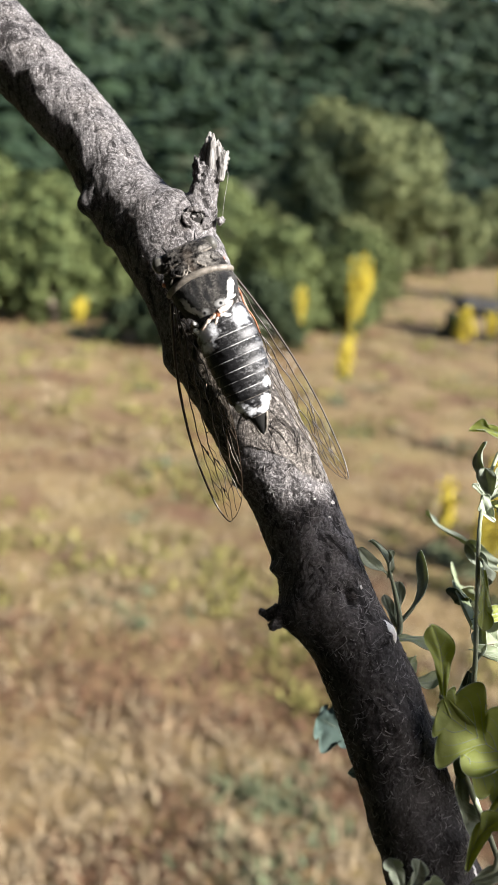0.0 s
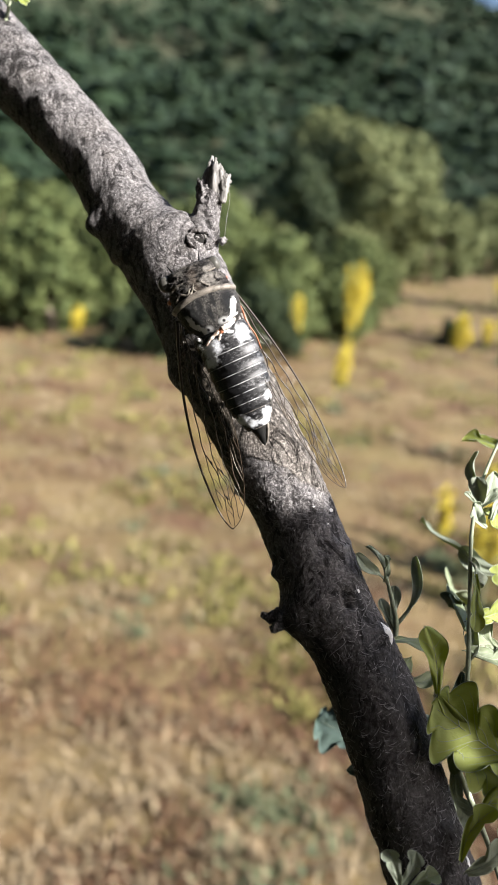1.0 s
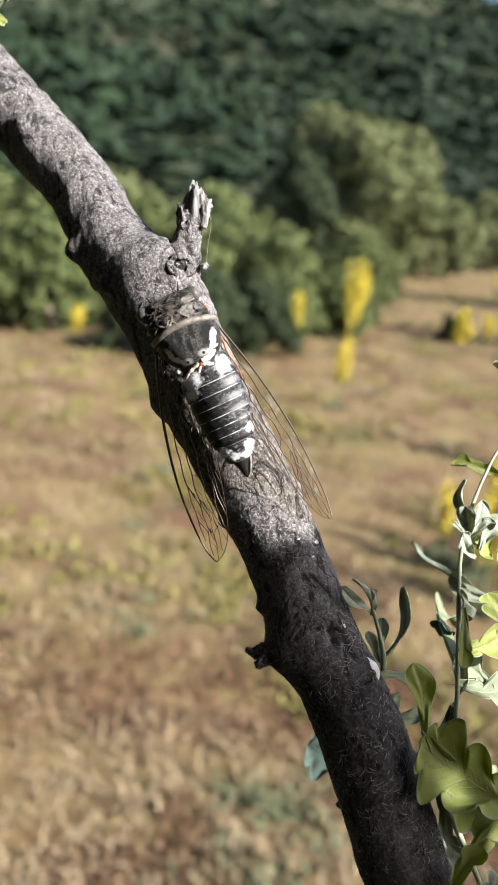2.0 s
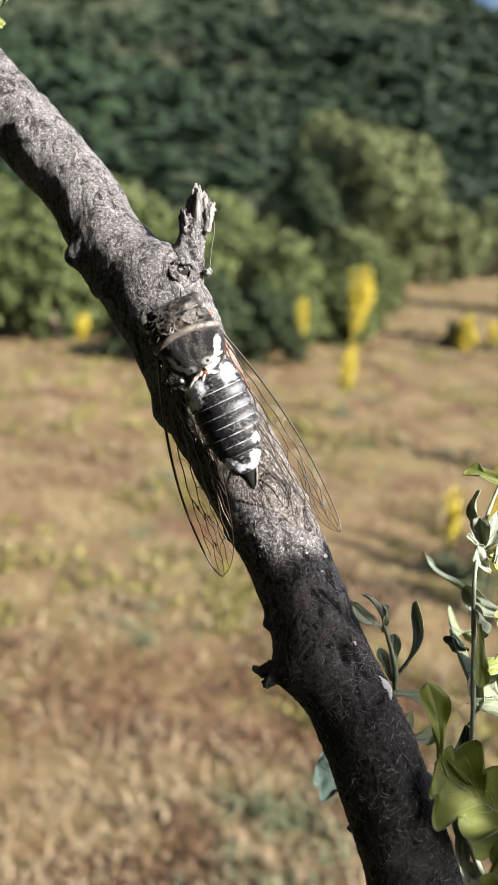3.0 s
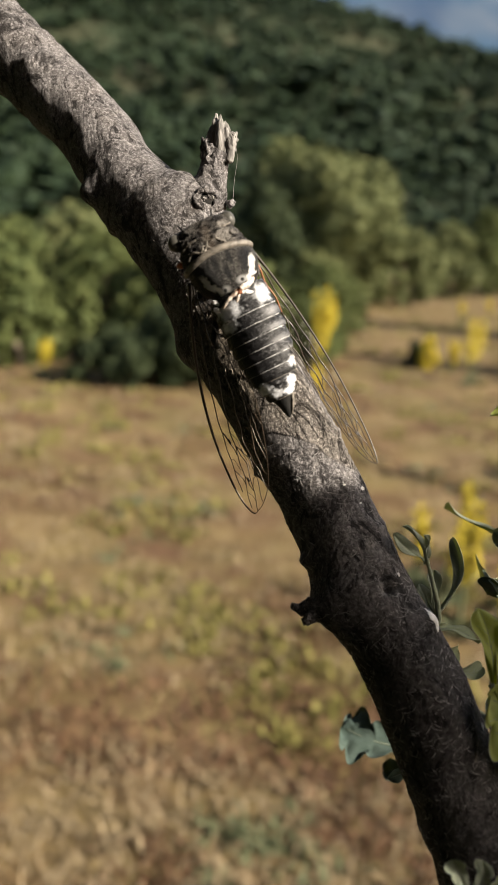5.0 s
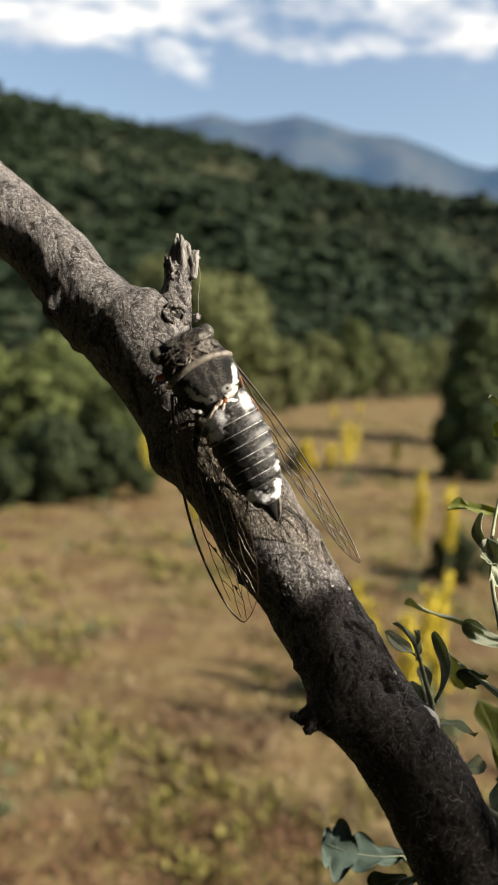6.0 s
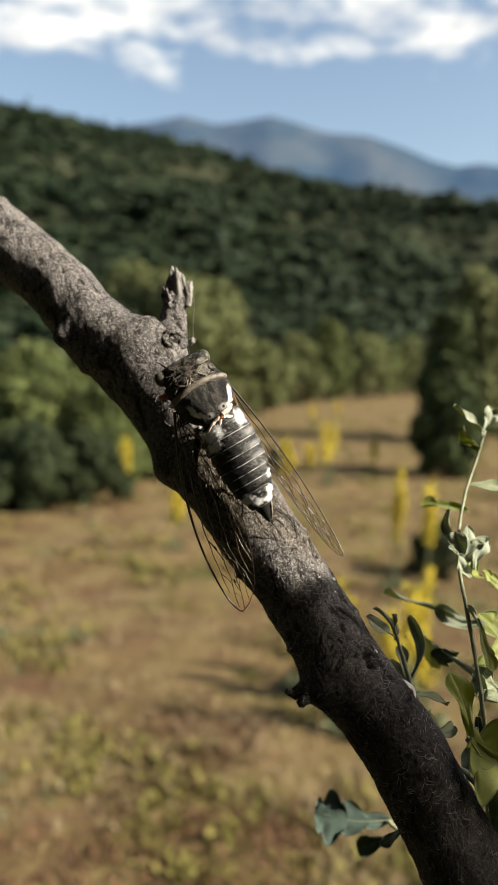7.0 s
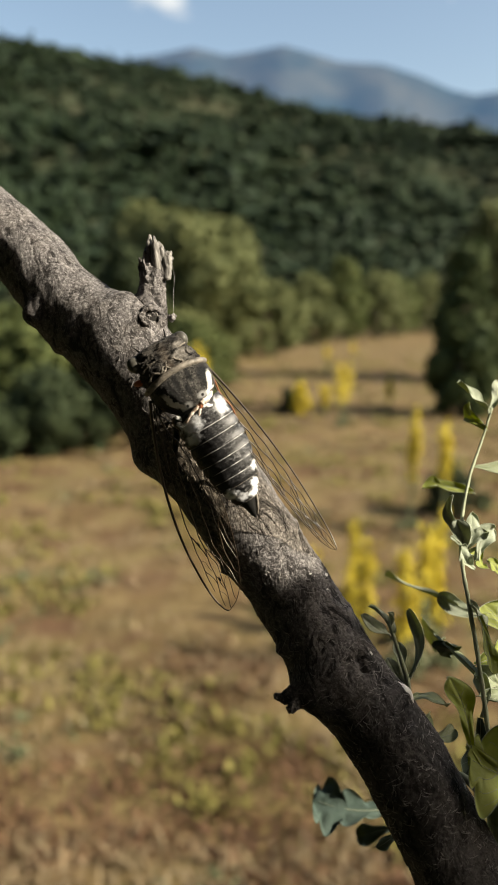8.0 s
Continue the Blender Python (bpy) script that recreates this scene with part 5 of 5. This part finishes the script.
    for i, (pts, r0, r1) in enumerate(veins):
        if len(pts) == 2:
            (l0, q0), (l1, q1) = pts
            pts = [(l0, q0), ((l0 + l1) / 2 + 0.15, (q0 + q1) / 2), (l1 + 1.1, q1)]
        path = np.array([place(min(29.95, l), q) for l, q in spline(pts, 3 if i < 2 else 6)])
        k = 0.7 if r0 < 0.055 else 1.5 if side < 0 and i == 0 else 1.0
        raw("vein", *strip(path, np.linspace(r0, r1, len(path)) * k, 6), AMBER if side > 0 and i == 3 else VEIN, w)
    for l, q in ((20.2, 1.9), (21.6, 3.9), (25.4, 4.0)):
        c = place(l, q)
        raw("dark_spot", *blob_data(tuple(c * MM), tuple((0.30 * abs(ax) + 0.03 * abs(tw) + 0.03) * MM), l, 0.5), VEIN, w)
    return w


def cicada():
    base = tagged(new("cicada"), "black and white cicada with clear wings resting head-up on the branch", "cicada")
    base.matrix_world = BODY
    rough = lambda p: 0.20 * noise.noise(p * 0.9) + 0.55 * (0.4 - abs(noise.noise(p * 1.6))) + 0.08 * noise.noise(p * 5.0)
    raw("head", *loft([(0.0, 0.9, 0.1, 0.9), (0.15, 2.3, 1.0, 1.6), (0.5, 3.0, 1.7, 2.2), (1.2, 3.3, 2.1, 2.6), (2.0, 3.4, 2.2, 2.8), (2.3, 3.3, 2.0, 2.8)], 10, 96, 0.85, rough), HEADM, base, "grey-brown mottled head")
    for u in (-1, 1):
        cx, eh = (3.35, 0.2) if u > 0 else (-3.3, 0.75)
        eye = raw("eye", *blob_data((cx * MM, -1.2 * MM, eh * MM), (0.95 * MM, 1.05 * MM, 0.92 * MM), 3, 0.04, 4), EYE, base, "bulging grey compound eye")
        ring = [(cx - 0.55 * u + 0.32 * u * math.cos(a), -1.2 + 0.98 * math.sin(a), eh - 0.15 + 0.85 * math.cos(a)) for a in np.linspace(0, 2 * math.pi, 28)]
        raw("eye_rim", *strip(ring, np.full(28, 0.12), 8), CHITIN, eye)
        feeler = spline([(1.8 * u, -0.3, 0.2), (2.1 * u, 0.5, -0.1), (2.3 * u, 1.1, -0.6)], 5)
        raw("feeler", *strip(feeler, np.linspace(0.16, 0.04, len(feeler)), 6), CHITIN, base)
    for u, s in ((-0.4, 1.5), (0.6, 1.5), (0.1, 1.1)):
        raw("ocellus", *blob_data((u * MM, -s * MM, 2.12 * MM), (0.14 * MM,) * 3, 1, 0.0), OCELLUS, base)
    # crumpled ridges over head and pronotum
    rng = np.random.default_rng(41)
    top_at = lambda x, s: along([(0.2, 1.1), (0.6, 1.8), (1.2, 2.15), (2.4, 2.3), (3.4, 2.75), (4.4, 3.1)], s) * max(0.05, 1 - (abs(x) / 4.1) ** 2.4) ** 0.5
    for pts in ([(-3.2, 1.9), (-1.6, 1.35), (0.2, 1.1), (1.8, 0.9), (3.0, 0.7)], [(-3.3, 2.6), (-1.8, 2.15), (0.2, 2.2), (1.8, 2.0), (3.2, 1.9)], [(-2.9, 3.3), (-2.0, 2.7), (-1.1, 3.1), (-0.8, 2.5)],
                [(-3.3, 4.0), (-2.4, 3.4), (-1.5, 3.8), (-0.9, 3.2), (-0.2, 3.9)], [(-2.2, 2.4), (-2.6, 3.0), (-1.9, 3.3), (-1.2, 2.6)], [(-1.4, 4.0), (-0.8, 3.6), (-0.3, 2.9), (0.0, 2.4)],
                [(0.6, 2.4), (0.9, 3.1), (1.5, 3.8)], [(3.0, 2.5), (2.7, 3.1), (3.0, 3.7)], [(1.1, 2.5), (2.0, 2.4), (2.9, 2.7)], [(-3.0, 1.4), (-2.0, 1.75), (-1.0, 1.5)], [(0.8, 1.5), (1.8, 1.4), (2.8, 1.3)]):
        p = spline(pts, 8)
        path = [(x + sway(s), -s, top_at(x, s) + 0.20 + rng.normal(0, 0.03)) for x, s in p]
        raw("ridge", *tube_data(np.array(path) * MM, np.linspace(0.15, 0.10, len(path)) * MM, 8, lambda q, o: MM * 0.09 * noise.noise(Vector(q) / MM * 4)), COLLAR if rng.random() < 0.3 else HEADM, base, "raised brown wrinkle of the cuticle")
    groove = lambda p: 0.20 * noise.noise(Vector((p.x * 0.9, p.y * 0.9, p.z))) + 0.62 * (0.4 - abs(noise.noise(Vector((p.x * 1.3, p.y * 2.0, p.z))))) + 0.07 * noise.noise(p * 5.5)
    raw("pronotum", *loft([(2.1, 3.2, 2.1, 2.8), (2.6, 3.6, 2.3, 2.9), (3.4, 3.8, 2.7, 3.0), (4.3, 3.95, 3.0, 3.2)], 12, 110, 0.85, groove), HEADM, base, "brown wrinkled pronotum")
    # the collar: a raised band that runs back at both shoulders
    band = []
    for a in np.linspace(-0.04, math.pi + 0.03, 60):
        c, q = math.cos(a), math.sin(a)
        x = 4.15 * math.copysign(abs(c) ** 0.9, c)
        band.append((x + sway(4.5), -4.25 - 0.75 * abs(c) ** 2.0, (3.08 if q > 0 else 3.0) * math.copysign(abs(q) ** 0.85, q) + 0.02))
    raw("collar", *tube_data(np.array(band) * MM, (0.36 + 0.07 * np.sin(np.linspace(0, math.pi, 60))) * MM, 16, lambda q, o: MM * 0.06 * noise.noise(Vector(q) / MM * 2)), COLLAR, base, "smooth beige collar")
    raw("mesonotum", *loft([(4.2, 3.9, 2.9, 3.2), (5.0, 4.1, 3.3, 3.3), (6.4, 4.15, 3.75, 3.3), (7.8, 3.75, 3.75, 3.3), (8.8, 3.0, 3.4, 3.2), (9.7, 2.0, 2.8, 3.0)], 10, 80, 0.88, lambda p: 0.09 * noise.noise(p * 1.4) - 0.10 * math.exp(-((abs(p.x - 0.7) - 1.1) / 0.2) ** 2) * (p.y > -7.2) * (p.z > 0)), MESO, base, "black and grey-brown mesonotum with a white hind rim")
    # the cross: four pale arms and a rust-brown middle
    for pts, r, m in (([(0.6, 9.45, 3.0), (-0.2, 9.75, 2.95), (-1.0, 10.1, 2.75), (-1.7, 10.5, 2.4)], 0.26, FLESH), ([(1.1, 9.4, 3.0), (1.7, 9.3, 2.95), (2.4, 9.2, 2.7), (3.0, 8.8, 2.2)], 0.40, FLESH),
                      ([(0.7, 9.8, 2.85), (0.3, 10.3, 2.75), (0.0, 10.8, 2.6)], 0.24, FLESH), ([(1.1, 9.8, 2.85), (1.8, 10.1, 2.75), (2.4, 10.4, 2.4)], 0.28, WHITE)):
        p = spline(pts, 8)
        raw("cross_arm", *tube_data(np.array([(x, -s, h) for x, s, h in p]) * MM, np.linspace(1.0, 0.55, len(p)) * r * MM, 12, lambda q, o: MM * 0.10 * noise.noise(Vector(q) / MM * 2.6)), m, base, "pale arm of the cross")
    raw("cross_centre", *blob_data((0.85 * MM, -9.6 * MM, 3.0 * MM), (0.36 * MM, 0.34 * MM, 0.24 * MM), 4, 0.4, 3), AMBER, base, "rust-brown middle of the cross")
    raw("metathorax", *loft([(9.2, 3.5, 1.9, 2.9), (9.9, 3.6, 2.3, 2.9), (10.6, 3.6, 2.6, 2.9), (11.0, 3.4, 2.4, 2.8)], 6, 64, 0.92, lambda p: 0.14 * noise.noise(p * 1.7)), WAXED, base, "white-frosted hind thorax")
    for x, s, a, w in ((-1.9, 9.7, 35, 0.8), (-2.3, 10.4, 30, 0.6)):
        c, q = math.cos(radians(a)), math.sin(radians(a))
        lump = blob_data((0, 0, 0), (w, 0.34, 0.16), s, 0.3, 3)
        h = 2.35 - 0.10 * x * x
        raw("wax_plate", [tuple(MM * b for b in (x + vx * c - vy * q, -s - (-vx * q - vy * c) * -1, h + vz)) for vx, vy, vz in lump[0]], lump[1], WHITE, base, "white waxy plate")
    cuts = [10.6, 12.2, 13.7, 15.2, 16.6, 17.9, 19.2, 20.5, 21.8, 22.9]
    prof = [(10, 3.35, 2.5, 2.9), (12, 3.55, 3.0, 2.9), (15, 3.55, 3.1, 2.8), (17, 3.4, 2.9, 2.6), (19, 3.05, 2.5, 2.3), (20.7, 2.55, 2.0, 1.9), (21.8, 2.05, 1.65, 1.5), (23.0, 1.45, 1.3, 1.2), (24.5, 0.6, 0.7, 0.6)]
    for i in range(len(cuts) - 1):
        a, b = cuts[i], cuts[i + 1]
        rows = []
        for q in (0.0, 0.3, 0.65, 0.92, 1.04, 1.06):
            s = a + (b - a) * q
            flare = -0.06 + 0.26 * math.sin(min(1.0, q) * 2.1) - (0.30 if q > 1.05 else 0)
            rows.append((s, *[along([(p[0], p[j]) for p in prof], s) + flare for j in (1, 2, 3)]))
        seg = raw("abdomen_segment", *loft(rows, 5, 72, 0.96, lambda p: 0.09 * noise.noise(p * 1.6) + 0.04 * noise.noise(p * 4.5)), WAXED, base)
        e = rows[4]
        ring = [((e[1] + 0.03) * math.cos(x) + sway(e[0]), -e[0], (e[2] + 0.03) * math.sin(x)) for x in np.linspace(0.35 + 0.1 * (i % 3), math.pi - 0.40 - 0.15 * ((i + 1) % 2), 26)]
        raw("segment_margin", *strip(ring, 0.010 + 0.026 * np.abs(np.sin(np.linspace(0.6, 3 + 1.7 * i, 26))), 6), WHITE if i < 6 else COLLAR, seg)
    raw("abdomen_tip", *loft([(22.6, 1.45, 1.35, 1.3), (23.2, 1.15, 1.15, 1.1), (24.0, 0.75, 0.85, 0.8), (25.0, 0.40, 0.45, 0.45), (25.5, 0.12, 0.2, 0.2)], 6, 40, 0.95), CHITIN, base, "pointed black tip of the abdomen")
    edge = spline([(1.5, 22.6, 0.55), (1.2, 23.6, 0.50), (0.75, 24.6, 0.42), (0.35, 25.2, 0.3)], 6)
    raw("tip_sheath", *strip([(x, -s, h) for x, s, h in edge], np.linspace(0.26, 0.12, len(edge)), 8), COLLAR, base, "beige edge of the tip")
    for s, spread, reach, m in ((3.6, 3.3, 0.6, RUSTY), (7.0, 3.5, -1.0, CHITIN), (10.0, 3.4, -4.0, CHITIN)):
        for u in (-1, 1):
            leg = spline([(2.0 * u, -s, -2.0), ((spread - 0.2) * u, -s + reach * 0.4, -2.4), ((spread + (0.75 if m is RUSTY else 0.9)) * u, -s + reach * 0.8, -3.3), ((spread + 0.2) * u, -s + reach, -5.4)], 6)
            raw("leg", *strip(leg, np.linspace(0.62, 0.24, len(leg)), 10), m, base, "rust-red foreleg" if m is RUSTY else "")
    wing(base, -1, (-3.9, -5.9, 0.2), (-9.0, -34.9, -4.2), (0.80, 0.0, 0.60), 0.74)
    wing(base, 1, (4.5, -5.6, 0.3), (7.6, -35.9, -4.0), (-0.58, 0.0, 0.81), 0.64, 1.2)
    return base


cicada()


def motions():
    """The dog walks off to the right behind the yellow bush; its legs swing as it goes."""
    places = [(0.0, 0.0), (0.2, 0.06), (0.4, 0.20), (0.6, 0.42), (0.8, 0.66), (1.0, 0.90), (1.5, 1.45), (3.0, 2.9), (4.0, 3.8), (5.5, 5.1), (8.0, 7.2)]
    walk(DOG, [(t, pose(DOG_AT[0] + d, DOG_AT[1] + 0.05 * d, meadow_height(DOG_AT[0] + d, DOG_AT[1]), 0, 0, 2)) for t, d in places])
    for k, leg in enumerate(DOG_LEGS):
        rows = []
        for step in range(33):
            t = step * 0.25
            swing = 22 * (1 if (step + (k in (1, 2))) % 2 else -1) * min(1.0, 0.25 + t)
            x, y, z = leg["hip"]
            rows.append((t, pose(x, y, z, 0, swing, 0)))
        walk(leg, rows)


motions()
